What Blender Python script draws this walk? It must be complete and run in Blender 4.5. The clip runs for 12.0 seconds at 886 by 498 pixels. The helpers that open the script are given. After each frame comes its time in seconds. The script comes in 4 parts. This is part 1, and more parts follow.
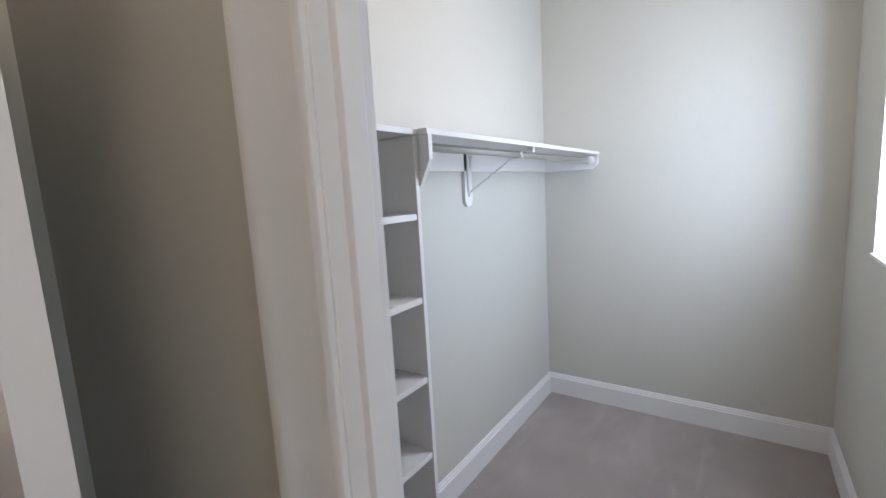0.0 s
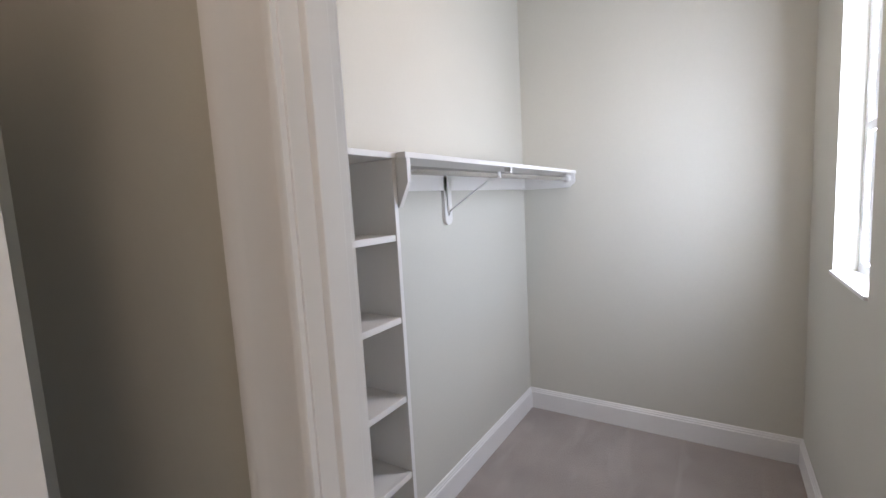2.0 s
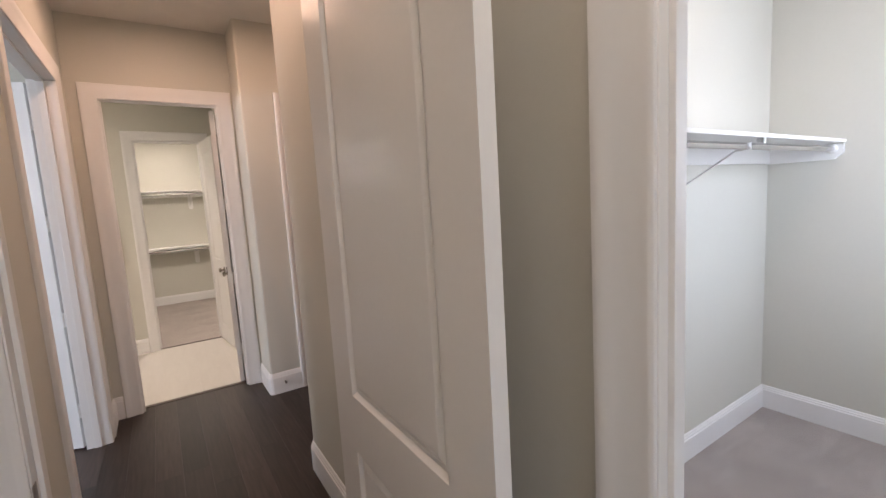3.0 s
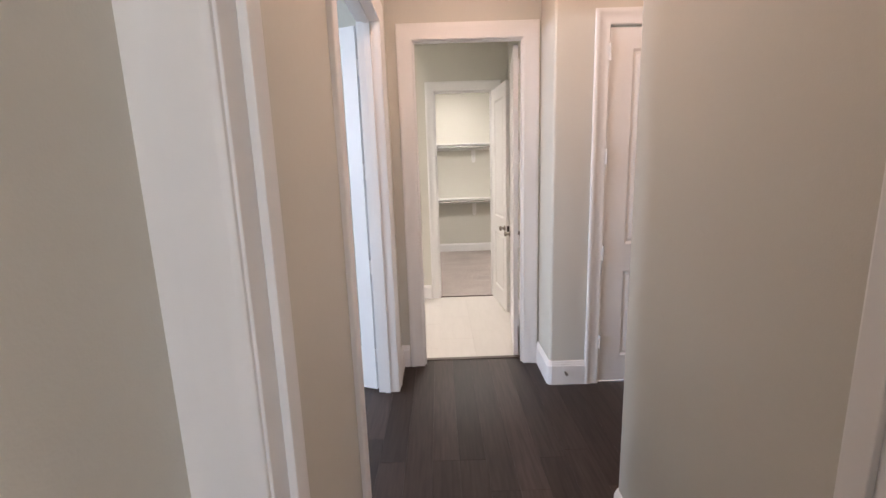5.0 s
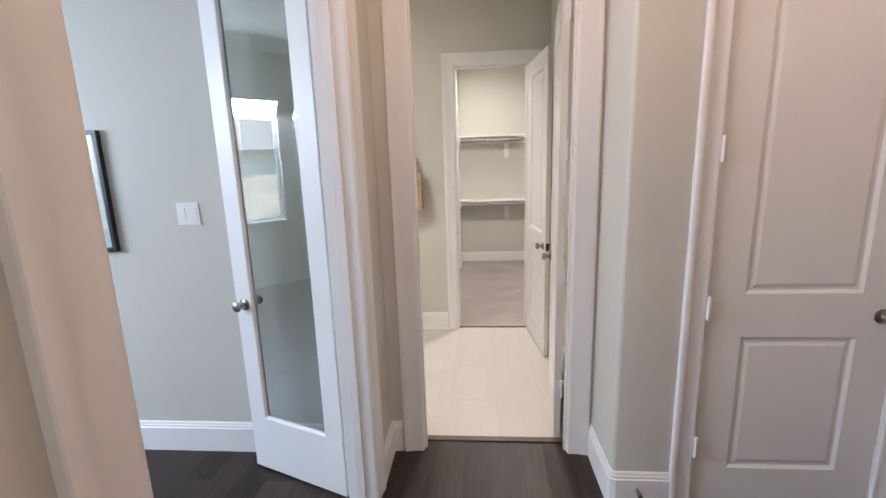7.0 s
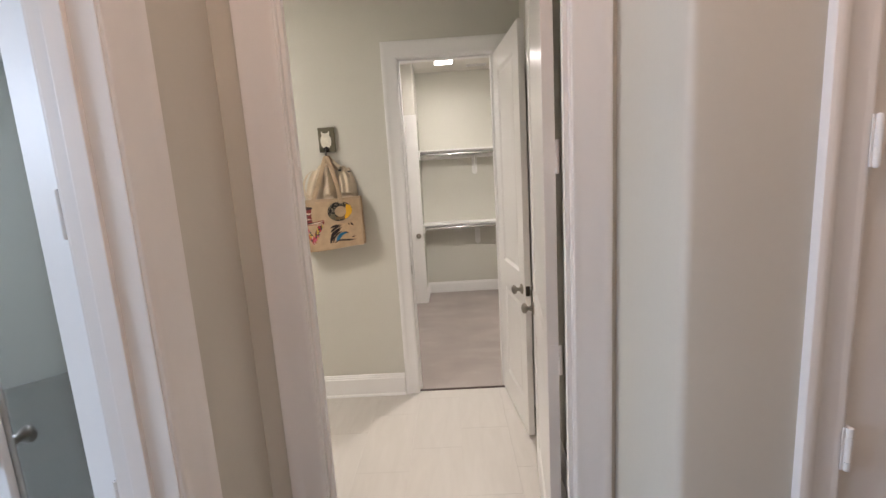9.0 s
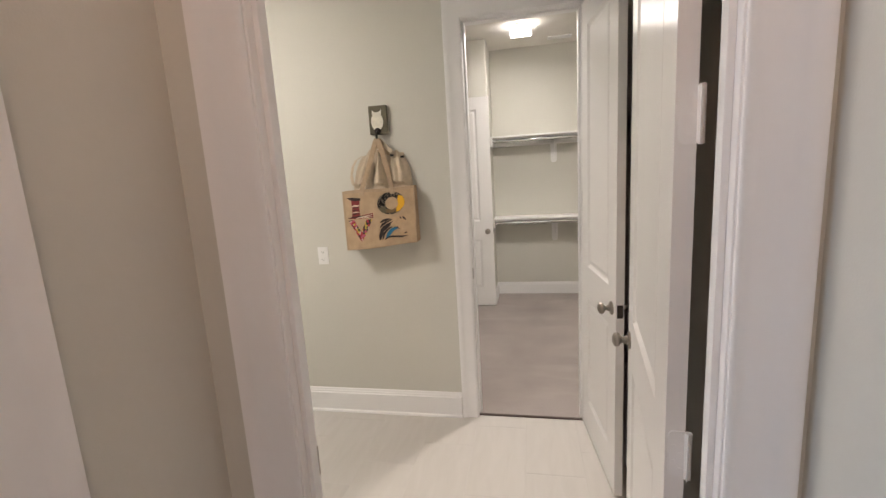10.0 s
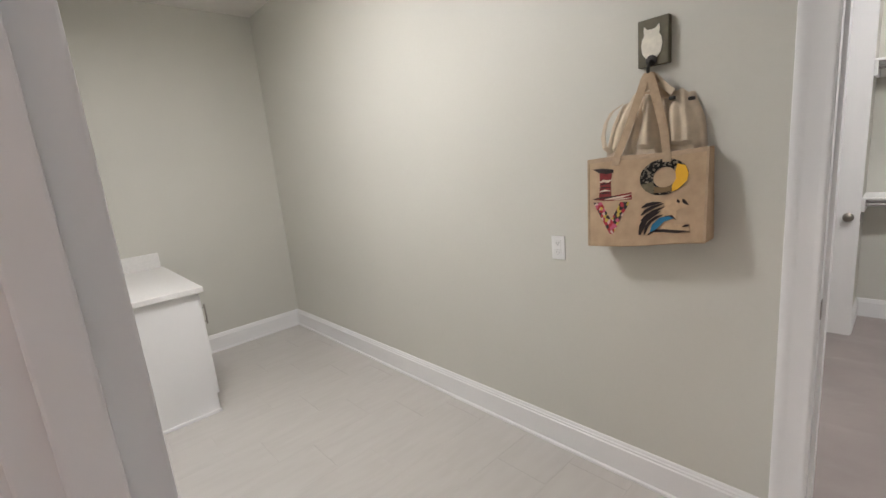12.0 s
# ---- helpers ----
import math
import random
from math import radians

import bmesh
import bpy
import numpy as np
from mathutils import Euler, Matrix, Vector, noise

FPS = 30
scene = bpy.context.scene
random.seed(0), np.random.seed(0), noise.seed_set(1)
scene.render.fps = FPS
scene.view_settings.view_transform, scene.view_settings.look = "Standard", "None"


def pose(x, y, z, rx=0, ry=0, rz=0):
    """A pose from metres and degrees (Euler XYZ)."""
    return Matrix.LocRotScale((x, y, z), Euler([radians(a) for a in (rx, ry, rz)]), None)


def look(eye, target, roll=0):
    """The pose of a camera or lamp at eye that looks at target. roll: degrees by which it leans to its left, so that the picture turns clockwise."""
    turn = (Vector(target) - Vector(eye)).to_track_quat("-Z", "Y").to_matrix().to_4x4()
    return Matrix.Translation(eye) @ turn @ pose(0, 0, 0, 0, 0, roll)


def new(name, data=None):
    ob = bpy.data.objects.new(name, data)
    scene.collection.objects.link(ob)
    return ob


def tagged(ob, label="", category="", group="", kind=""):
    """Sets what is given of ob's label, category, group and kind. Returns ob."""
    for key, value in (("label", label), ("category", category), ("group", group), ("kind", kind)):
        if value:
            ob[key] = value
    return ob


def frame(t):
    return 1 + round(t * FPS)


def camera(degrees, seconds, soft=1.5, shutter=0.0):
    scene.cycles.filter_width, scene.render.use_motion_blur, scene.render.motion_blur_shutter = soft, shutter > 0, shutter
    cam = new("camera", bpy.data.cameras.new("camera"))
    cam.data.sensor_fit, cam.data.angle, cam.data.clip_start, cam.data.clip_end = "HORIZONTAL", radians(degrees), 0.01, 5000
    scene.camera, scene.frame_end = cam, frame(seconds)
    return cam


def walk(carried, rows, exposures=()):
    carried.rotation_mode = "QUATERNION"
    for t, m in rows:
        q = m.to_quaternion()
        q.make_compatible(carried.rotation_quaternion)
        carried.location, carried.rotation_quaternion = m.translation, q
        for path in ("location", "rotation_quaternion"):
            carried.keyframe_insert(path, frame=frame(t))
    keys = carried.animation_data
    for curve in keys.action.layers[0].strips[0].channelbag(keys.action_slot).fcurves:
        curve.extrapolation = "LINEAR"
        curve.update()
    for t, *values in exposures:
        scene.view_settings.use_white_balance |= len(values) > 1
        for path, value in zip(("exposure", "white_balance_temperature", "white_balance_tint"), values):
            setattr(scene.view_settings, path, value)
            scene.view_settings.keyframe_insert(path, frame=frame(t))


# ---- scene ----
cam = camera(91.4, 12.0)
PATH = [
    (0, (1.581, 2.641, 1.609), (0.441, 4.262, 1.337), -3.3),
    (0.5, (1.591, 2.76, 1.611), (0.485, 4.41, 1.376), -3.8),
    (1, (1.584, 2.822, 1.626), (0.521, 4.501, 1.396), -3.4),
    (1.5, (1.595, 2.78, 1.628), (0.555, 4.475, 1.411), -3.3),
    (2, (1.612, 2.63, 1.635), (0.533, 4.3, 1.42), -3.2),
    (2.5, (1.619, 2.445, 1.63), (0.277, 3.911, 1.406), -3.4),
    (3, (1.611, 2.28, 1.603), (-0.053, 3.365, 1.365), -3.4),
    (3.3, (1.572, 2.206, 1.588), (-0.228, 3.042, 1.34), -3.6),
    (3.5, (1.513, 2.195, 1.572), (-0.361, 2.844, 1.313), -3.5),
    (3.7, (1.447, 2.188, 1.570), (-0.477, 2.662, 1.294), -3.4),
    (5.3, (0.547, 2.177, 1.603), (-1.416, 2.156, 1.224), -2.2),
    (5.5, (0.439, 2.225, 1.604), (-1.524, 2.182, 1.225), -2.6),
    (6, (0.161, 2.307, 1.604), (-1.795, 2.16, 1.213), -2.1),
    (6.5, (-0.132, 2.317, 1.594), (-2.086, 2.164, 1.195), -1.8),
    (7, (-0.396, 2.325, 1.611), (-2.351, 2.169, 1.218), -1.8),
    (7.5, (-0.644, 2.407, 1.611), (-2.609, 2.257, 1.268), -1.6),
    (7.7, (-0.732, 2.433, 1.611), (-2.7, 2.3, 1.279), -1.6),
    (9.3, (-1.477, 2.479, 1.6), (-3.451, 2.434, 1.281), -3.6),
    (9.5, (-1.579, 2.504, 1.588), (-3.545, 2.31, 1.275), -3.3),
    (10, (-1.836, 2.494, 1.572), (-3.768, 2.101, 1.237), -3.4),
    (10.5, (-2.107, 2.476, 1.576), (-4.0, 1.934, 1.229), -4.0),
    (11, (-2.359, 2.481, 1.569), (-4.094, 1.547, 1.223), -5.3),
    (11.5, (-2.51, 2.422, 1.548), (-4.002, 1.139, 1.192), -5.5),
    (12, (-2.623, 2.319, 1.554), (-3.939, 0.863, 1.167), -5.5),
]
walk(cam, [(t, look(eye, target, roll)) for t, eye, target, roll in PATH],
     exposures=[(0, 1.6, 6350, 16), (0.7, 1.54, 6550, 18), (1.5, 1.5, 6800, 19), (2.2, 1.5, 6850, 20), (2.6, 1.58, 7000, 22), (3.0, 1.86, 6750, 19), (3.6, 2.28, 6400, 16), (5.4, 2.24, 6150, 17), (7.7, 1.99, 6080, 15), (9.5, 1.83, 6200, 15), (10.2, 1.8, 6200, 15), (11.0, 1.74, 5850, 13), (12, 1.68, 5650, 14)])

# ---- world, sun, large lights, exposure ----
world = bpy.data.worlds.new("sky")
scene.world = world
world.use_nodes = True
wn = world.node_tree
sky = wn.nodes.new("ShaderNodeTexSky")
sky.sky_type, sky.sun_disc = "NISHITA", False
sky.sun_elevation, sky.sun_rotation = radians(52), radians(-20)
wn.nodes["Background"].inputs["Strength"].default_value = 0.15
wn.links.new(sky.outputs[0], wn.nodes["Background"].inputs[0])
sun = new("sun", bpy.data.lights.new("sun", "SUN"))
sun.data.energy, sun.data.angle, sun.data.color = 4.5, radians(0.6), (1.0, 0.95, 0.88)
sun.matrix_world = look((-3.0, 8.0, 11.0), (0, 0, 0))

WARM = (1.0, 0.65, 0.455)
NEUTRAL = (1.0, 0.83, 0.69)
SKYLIGHT = (0.69, 0.82, 1.0)
SOFT = (1.0, 0.92, 0.80)
DAY = (0.73, 0.85, 1.0)


def area(name, eye, target, w, h, watts, colour):
    data = bpy.data.lights.new(name, "AREA")
    data.shape, data.size, data.size_y, data.energy, data.color = "RECTANGLE", w, h, watts, colour
    ob = new(name, data)
    ob.matrix_world = look(eye, target)
    return ob


CLOSET_DAY, STUDY_DAY, ENTRY_FILL, HALL_W, ENTRY_W, MUD_W, FAR_W = 12.0, 21.0, 2.35, 2.25, 2.4, 12.0, 2.0
CLOSET_W = 0.9
area("closet_window_light", (2.128, 4.85, 1.845), (0.4, 4.85, 1.845), 0.5, 1.15, CLOSET_DAY, SKYLIGHT)
# Fill from the east for the entry, set in an added, unseen window.
area("entry_fill_light", (3.14, 2.45, 1.65), (0.0, 2.45, 1.5), 0.66, 1.45, ENTRY_FILL, (0.9, 0.94, 1.0))
area("study_window_light", (-1.07, -2.47, 2.36), (-1.07, 0, 0.3), 0.92, 0.24, STUDY_DAY, DAY)
area("study_window_light_2", (0.12, -2.47, 2.36), (0.12, 0, 0.3), 0.92, 0.24, STUDY_DAY, DAY)

# ---- materials ----
def mat(name, colour, rough=0.6, metal=0.0, vary=0.06, scale=6.0, bump=0.0, bscale=220.0, spec=0.5, fine=60.0, coat=0.0):
    m = bpy.data.materials.new(name)
    m.use_nodes = True
    t, b = m.node_tree, m.node_tree.nodes["Principled BSDF"]
    b.inputs["Roughness"].default_value, b.inputs["Metallic"].default_value = rough, metal
    b.inputs["Specular IOR Level"].default_value = spec
    b.inputs["Coat Weight"].default_value = coat
    co = t.nodes.new("ShaderNodeTexCoord")
    big, small = t.nodes.new("ShaderNodeTexNoise"), t.nodes.new("ShaderNodeTexNoise")
    big.inputs["Scale"].default_value, small.inputs["Scale"].default_value = scale, fine
    add = t.nodes.new("ShaderNodeMath")
    add.operation = "MULTIPLY_ADD"
    add.inputs[1].default_value = 0.35
    for n in (big, small):
        t.links.new(co.outputs["Object"], n.inputs["Vector"])
    t.links.new(small.outputs["Fac"], add.inputs[0])
    t.links.new(big.outputs["Fac"], add.inputs[2])
    ramp = t.nodes.new("ShaderNodeMapRange")
    ramp.inputs["From Min"].default_value, ramp.inputs["From Max"].default_value = 0.4, 0.95
    ramp.inputs["To Min"].default_value, ramp.inputs["To Max"].default_value = 1 - vary, 1 + vary
    t.links.new(add.outputs[0], ramp.inputs["Value"])
    mul = t.nodes.new("ShaderNodeVectorMath")
    mul.operation = "SCALE"
    mul.inputs[0].default_value = colour
    t.links.new(ramp.outputs[0], mul.inputs["Scale"])
    t.links.new(mul.outputs[0], b.inputs["Base Color"])
    if bump:
        bn, bp = t.nodes.new("ShaderNodeTexNoise"), t.nodes.new("ShaderNodeBump")
        bn.inputs["Scale"].default_value, bn.inputs["Detail"].default_value = bscale, 3
        bp.inputs["Strength"].default_value, bp.inputs["Distance"].default_value = bump, 0.004
        t.links.new(co.outputs["Object"], bn.inputs["Vector"])
        t.links.new(bn.outputs["Fac"], bp.inputs["Height"])
        t.links.new(bp.outputs[0], b.inputs["Normal"])
    return m


def nodes_of(m):
    return m.node_tree, m.node_tree.nodes["Principled BSDF"]


PAINT = mat("greige_wall_paint", (0.60, 0.585, 0.525), 0.55, vary=0.025, scale=1.3, bump=0.09, bscale=260, spec=0.35)
CEIL = mat("flat_ceiling_paint", (0.74, 0.71, 0.66), 0.9, vary=0.03, bump=0.3, bscale=160)
TRIM = mat("white_trim_enamel", (0.80, 0.79, 0.78), 0.42, vary=0.02, scale=2.0)
DOOR = mat("white_door_enamel", (0.79, 0.775, 0.76), 0.28, vary=0.025, scale=2.0, bump=0.06, bscale=70)
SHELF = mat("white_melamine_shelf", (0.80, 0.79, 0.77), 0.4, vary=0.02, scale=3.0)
NICKEL = mat("satin_nickel", (0.33, 0.30, 0.265), 0.28, 1.0, vary=0.05, scale=30)
CHROME = mat("polished_steel_rod", (0.62, 0.61, 0.60), 0.16, 1.0, vary=0.04, scale=20)
PLASTIC = mat("white_plastic_plate", (0.80, 0.79, 0.77), 0.35, vary=0.02)
SLOT = mat("dark_slot", (0.03, 0.03, 0.03), 0.6)
BLACK = mat("black_frame_lacquer", (0.018, 0.018, 0.02), 0.35)
RUBBER = mat("dark_latch_metal", (0.06, 0.05, 0.045), 0.4, 0.8)
PAPER = mat("white_print_paper", (0.78, 0.78, 0.77), 0.7, vary=0.05, scale=5)
GROUT = mat("pale_grout", (0.50, 0.475, 0.44), 0.85, vary=0.08, scale=20, bump=0.3)
PLAQUE = mat("olive_stained_wood", (0.115, 0.10, 0.06), 0.6, vary=0.25, scale=14, bump=0.3, bscale=120)
OWL = mat("chalk_white_paint", (0.74, 0.70, 0.60), 0.75, vary=0.12, scale=40)
IRON = mat("dark_iron", (0.03, 0.026, 0.024), 0.45, 0.7)
CANVAS = mat("cream_canvas", (0.60, 0.50, 0.37), 0.9, vary=0.12, scale=22, bump=0.5, bscale=500)
STRAP = mat("tan_cotton_strap", (0.45, 0.335, 0.22), 0.9, vary=0.1, scale=30, bump=0.5, bscale=600)
THRESH = mat("dark_wood_threshold", (0.06, 0.04, 0.03), 0.4, vary=0.2, scale=10)
LAMINATE = mat("pale_solid_worktop", (0.78, 0.76, 0.73), 0.3, vary=0.05, scale=60, fine=400)
FENCE = mat("weathered_fence_wood", (0.52, 0.48, 0.43), 0.85, vary=0.25, scale=3, bump=0.4)
BRICKS = mat("white_house_siding", (0.80, 0.78, 0.75), 0.9, vary=0.2, scale=2, bump=0.4)
ROOF = mat("grey_shingle", (0.30, 0.29, 0.285), 0.9, vary=0.3, scale=8, bump=0.5)
GRASS = mat("lawn", (0.10, 0.13, 0.05), 0.95, vary=0.4, scale=3, bump=0.6, bscale=60)
VINYL = mat("white_vinyl_window", (0.80, 0.80, 0.80), 0.35, vary=0.02)


def carpet_material():
    m = mat("mauve_grey_carpet", (0.372, 0.324, 0.298), 0.95, vary=0.16, scale=2.2, bump=1.0, bscale=420, spec=0.1, fine=260)
    t, b = nodes_of(m)
    b.inputs["Sheen Weight"].default_value = 0.25
    co, wv, mx = t.nodes.new("ShaderNodeTexCoord"), t.nodes.new("ShaderNodeTexNoise"), t.nodes.new("ShaderNodeMixRGB")
    mp = t.nodes.new("ShaderNodeMapping")
    mp.inputs["Rotation"].default_value, mp.inputs["Scale"].default_value = (0, 0, 0.5), (5.0, 1.1, 1)
    wv.inputs["Scale"].default_value, wv.inputs["Distortion"].default_value = 1.6, 0.6
    rg = t.nodes.new("ShaderNodeValToRGB")
    rg.color_ramp.elements[0].position, rg.color_ramp.elements[1].position = 0.54, 0.66
    rg.color_ramp.elements[0].color, rg.color_ramp.elements[1].color = (0, 0, 0, 1), (0.065, 0.065, 0.065, 1)
    src = b.inputs["Base Color"].links[0].from_socket
    t.links.new(co.outputs["Object"], mp.inputs[0])
    t.links.new(mp.outputs[0], wv.inputs["Vector"])
    t.links.new(wv.outputs["Fac"], rg.inputs[0])
    mx.blend_type = "SCREEN"
    mx.inputs[0].default_value = 0.8
    t.links.new(src, mx.inputs[1])
    t.links.new(rg.outputs[0], mx.inputs[2])
    t.links.new(mx.outputs[0], b.inputs["Base Color"])
    return m


def plank_material():
    m = mat("dark_stained_oak", (0.048, 0.032, 0.025), 0.42, vary=0.3, scale=1.0, spec=0.3)
    t, b = nodes_of(m)
    co, mp, gr, info = (t.nodes.new(n) for n in ("ShaderNodeTexCoord", "ShaderNodeMapping", "ShaderNodeTexNoise", "ShaderNodeObjectInfo"))
    mp.inputs["Scale"].default_value = (2.2, 34, 8)
    gr.inputs["Scale"].default_value, gr.inputs["Detail"].default_value = 2.0, 6
    off = t.nodes.new("ShaderNodeVectorMath")
    off.operation = "ADD"
    t.links.new(co.outputs["Object"], off.inputs[0])
    t.links.new(info.outputs["Random"], off.inputs[1])
    t.links.new(off.outputs[0], mp.inputs[0])
    t.links.new(mp.outputs[0], gr.inputs["Vector"])
    ramp = t.nodes.new("ShaderNodeValToRGB")
    ramp.color_ramp.elements[0].position, ramp.color_ramp.elements[1].position = 0.3, 0.75
    ramp.color_ramp.elements[0].color, ramp.color_ramp.elements[1].color = (0.026, 0.018, 0.015, 1), (0.052, 0.037, 0.031, 1)
    t.links.new(gr.outputs["Fac"], ramp.inputs[0])
    hsv, rng = t.nodes.new("ShaderNodeHueSaturation"), t.nodes.new("ShaderNodeMapRange")
    rng.inputs["To Min"].default_value, rng.inputs["To Max"].default_value = 0.65, 1.5
    t.links.new(info.outputs["Random"], rng.inputs["Value"])
    t.links.new(rng.outputs[0], hsv.inputs["Value"])
    t.links.new(ramp.outputs[0], hsv.inputs["Color"])
    t.links.new(hsv.outputs[0], b.inputs["Base Color"])
    bp = t.nodes.new("ShaderNodeBump")
    bp.inputs["Strength"].default_value, bp.inputs["Distance"].default_value = 0.25, 0.002
    t.links.new(gr.outputs["Fac"], bp.inputs["Height"])
    t.links.new(bp.outputs[0], b.inputs["Normal"])
    return m


def tile_material():
    m = mat("streaked_porcelain", (0.60, 0.565, 0.52), 0.30, vary=0.05, scale=1.0, spec=0.4)
    t, b = nodes_of(m)
    co, mp, gr, info = (t.nodes.new(n) for n in ("ShaderNodeTexCoord", "ShaderNodeMapping", "ShaderNodeTexNoise", "ShaderNodeObjectInfo"))
    mp.inputs["Scale"].default_value, mp.inputs["Rotation"].default_value = (1.3, 7.0, 1), (0, 0, 0.12)
    gr.inputs["Scale"].default_value, gr.inputs["Detail"].default_value, gr.inputs["Distortion"].default_value = 2.6, 5, 0.7
    off = t.nodes.new("ShaderNodeVectorMath")
    off.operation = "MULTIPLY_ADD"
    off.inputs[1].default_value = (1, 1, 1)
    t.links.new(co.outputs["Object"], off.inputs[0])
    t.links.new(info.outputs["Random"], off.inputs[2])
    t.links.new(off.outputs[0], mp.inputs[0])
    t.links.new(mp.outputs[0], gr.inputs["Vector"])
    ramp = t.nodes.new("ShaderNodeValToRGB")
    ramp.color_ramp.elements[0].position, ramp.color_ramp.elements[1].position = 0.34, 0.72
    ramp.color_ramp.elements[0].color, ramp.color_ramp.elements[1].color = (0.515, 0.487, 0.45, 1), (0.55, 0.522, 0.485, 1)
    t.links.new(gr.outputs["Fac"], ramp.inputs[0])
    t.links.new(ramp.outputs[0], b.inputs["Base Color"])
    return m


def glass_material(name, rough=0.0, base=0.05):
    m = bpy.data.materials.new(name)
    m.use_nodes = True
    t = m.node_tree
    t.nodes.remove(t.nodes["Principled BSDF"])
    out = t.nodes["Material Output"]
    gl, tr, mx, fr = (t.nodes.new(n) for n in ("ShaderNodeBsdfGlossy", "ShaderNodeBsdfTransparent", "ShaderNodeMixShader", "ShaderNodeLayerWeight"))
    gl.inputs["Roughness"].default_value = rough
    tr.inputs["Color"].default_value = (0.93, 0.96, 0.95, 1)
    fr.inputs["Blend"].default_value = 0.5
    pw, ma = t.nodes.new("ShaderNodeMath"), t.nodes.new("ShaderNodeMath")
    pw.operation, ma.operation = "POWER", "MULTIPLY_ADD"
    pw.inputs[1].default_value, ma.inputs[1].default_value, ma.inputs[2].default_value = 2.6, 0.75, base
    t.links.new(fr.outputs["Facing"], pw.inputs[0])
    t.links.new(pw.outputs[0], ma.inputs[0])
    t.links.new(ma.outputs[0], mx.inputs[0])
    t.links.new(tr.outputs[0], mx.inputs[1])
    t.links.new(gl.outputs[0], mx.inputs[2])
    t.links.new(mx.outputs[0], out.inputs[0])
    return m


def weave_material(name, colour):
    m = mat(name, colour, 0.92, vary=0.14, scale=18, spec=0.15, fine=500)
    t, b = nodes_of(m)
    co, bp = t.nodes.new("ShaderNodeTexCoord"), t.nodes.new("ShaderNodeBump")
    add = t.nodes.new("ShaderNodeMath")
    for k, ax in enumerate("YZ"):
        w = t.nodes.new("ShaderNodeTexWave")
        w.bands_direction = ax
        w.inputs["Scale"].default_value, w.inputs["Distortion"].default_value = 130, 1.5
        t.links.new(co.outputs["Object"], w.inputs["Vector"])
        t.links.new(w.outputs["Fac"], add.inputs[k])
    bp.inputs["Strength"].default_value, bp.inputs["Distance"].default_value = 0.6, 0.001
    t.links.new(add.outputs[0], bp.inputs["Height"])
    t.links.new(bp.outputs[0], b.inputs["Normal"])
    return m


def spots_material(name, colours, scale):
    m = mat(name, colours[0], 0.85)
    t, b = nodes_of(m)
    co, v, r = t.nodes.new("ShaderNodeTexCoord"), t.nodes.new("ShaderNodeTexVoronoi"), t.nodes.new("ShaderNodeValToRGB")
    v.inputs["Scale"].default_value = scale
    sep = t.nodes.new("ShaderNodeSeparateColor")
    r.color_ramp.interpolation = "CONSTANT"
    while len(r.color_ramp.elements) < len(colours):
        r.color_ramp.elements.new(0.5)
    for k, c in enumerate(colours):
        r.color_ramp.elements[k].position, r.color_ramp.elements[k].color = k / len(colours), (*c, 1)
    t.links.new(co.outputs["Object"], v.inputs["Vector"])
    t.links.new(v.outputs["Color"], sep.inputs[0])
    t.links.new(sep.outputs[0], r.inputs[0])
    t.links.new(r.outputs[0], b.inputs["Base Color"])
    return m


def glow_material(name, colour, strength):
    m = mat(name, (0.8, 0.8, 0.8), 0.4)
    t, b = nodes_of(m)
    b.inputs["Emission Color"].default_value, b.inputs["Emission Strength"].default_value = (*colour, 1), strength
    return m


CARPET, PLANK, TILE = carpet_material(), plank_material(), tile_material()
GLASS, WINGLASS = glass_material("door_glass", base=0.16), glass_material("window_glass")
JUTE = weave_material("natural_jute", (0.50, 0.365, 0.235))

O_CLOTH = spots_material("black_woven_cloth", [(0.02, 0.02, 0.02), (0.02, 0.02, 0.02), (0.03, 0.028, 0.025), (0.30, 0.25, 0.18)], 170)
V_CLOTH = spots_material("red_floral_cloth", [(0.36, 0.03, 0.045), (0.56, 0.40, 0.33), (0.03, 0.02, 0.02), (0.46, 0.09, 0.15), (0.30, 0.025, 0.03), (0.50, 0.36, 0.06), (0.025, 0.02, 0.02)], 75)

RED_CLOTH = mat("red_cloth", (0.20, 0.025, 0.025), 0.85, vary=0.25, scale=60)
CREAM_CLOTH = mat("cream_cloth", (0.66, 0.55, 0.42), 0.85, vary=0.1, scale=60)
INK = mat("black_brown_cloth", (0.022, 0.013, 0.011), 0.85, vary=0.2, scale=60)
OLIVE_CLOTH = mat("olive_grey_cloth", (0.15, 0.125, 0.075), 0.85, vary=0.2, scale=60)
JUTE_LIGHT = mat("tan_printed_cloth", (0.50, 0.35, 0.21), 0.9, vary=0.1, scale=60)
YELLOW = mat("yellow_cloth", (0.72, 0.40, 0.02), 0.85)
TEAL = mat("blue_cloth", (0.02, 0.14, 0.26), 0.85)
OLIVE = mat("brown_cloth", (0.20, 0.13, 0.06), 0.85)
LAMP_GLASS = glow_material("lamp_diffuser_glass", (1.0, 0.93, 0.82), 3.2)

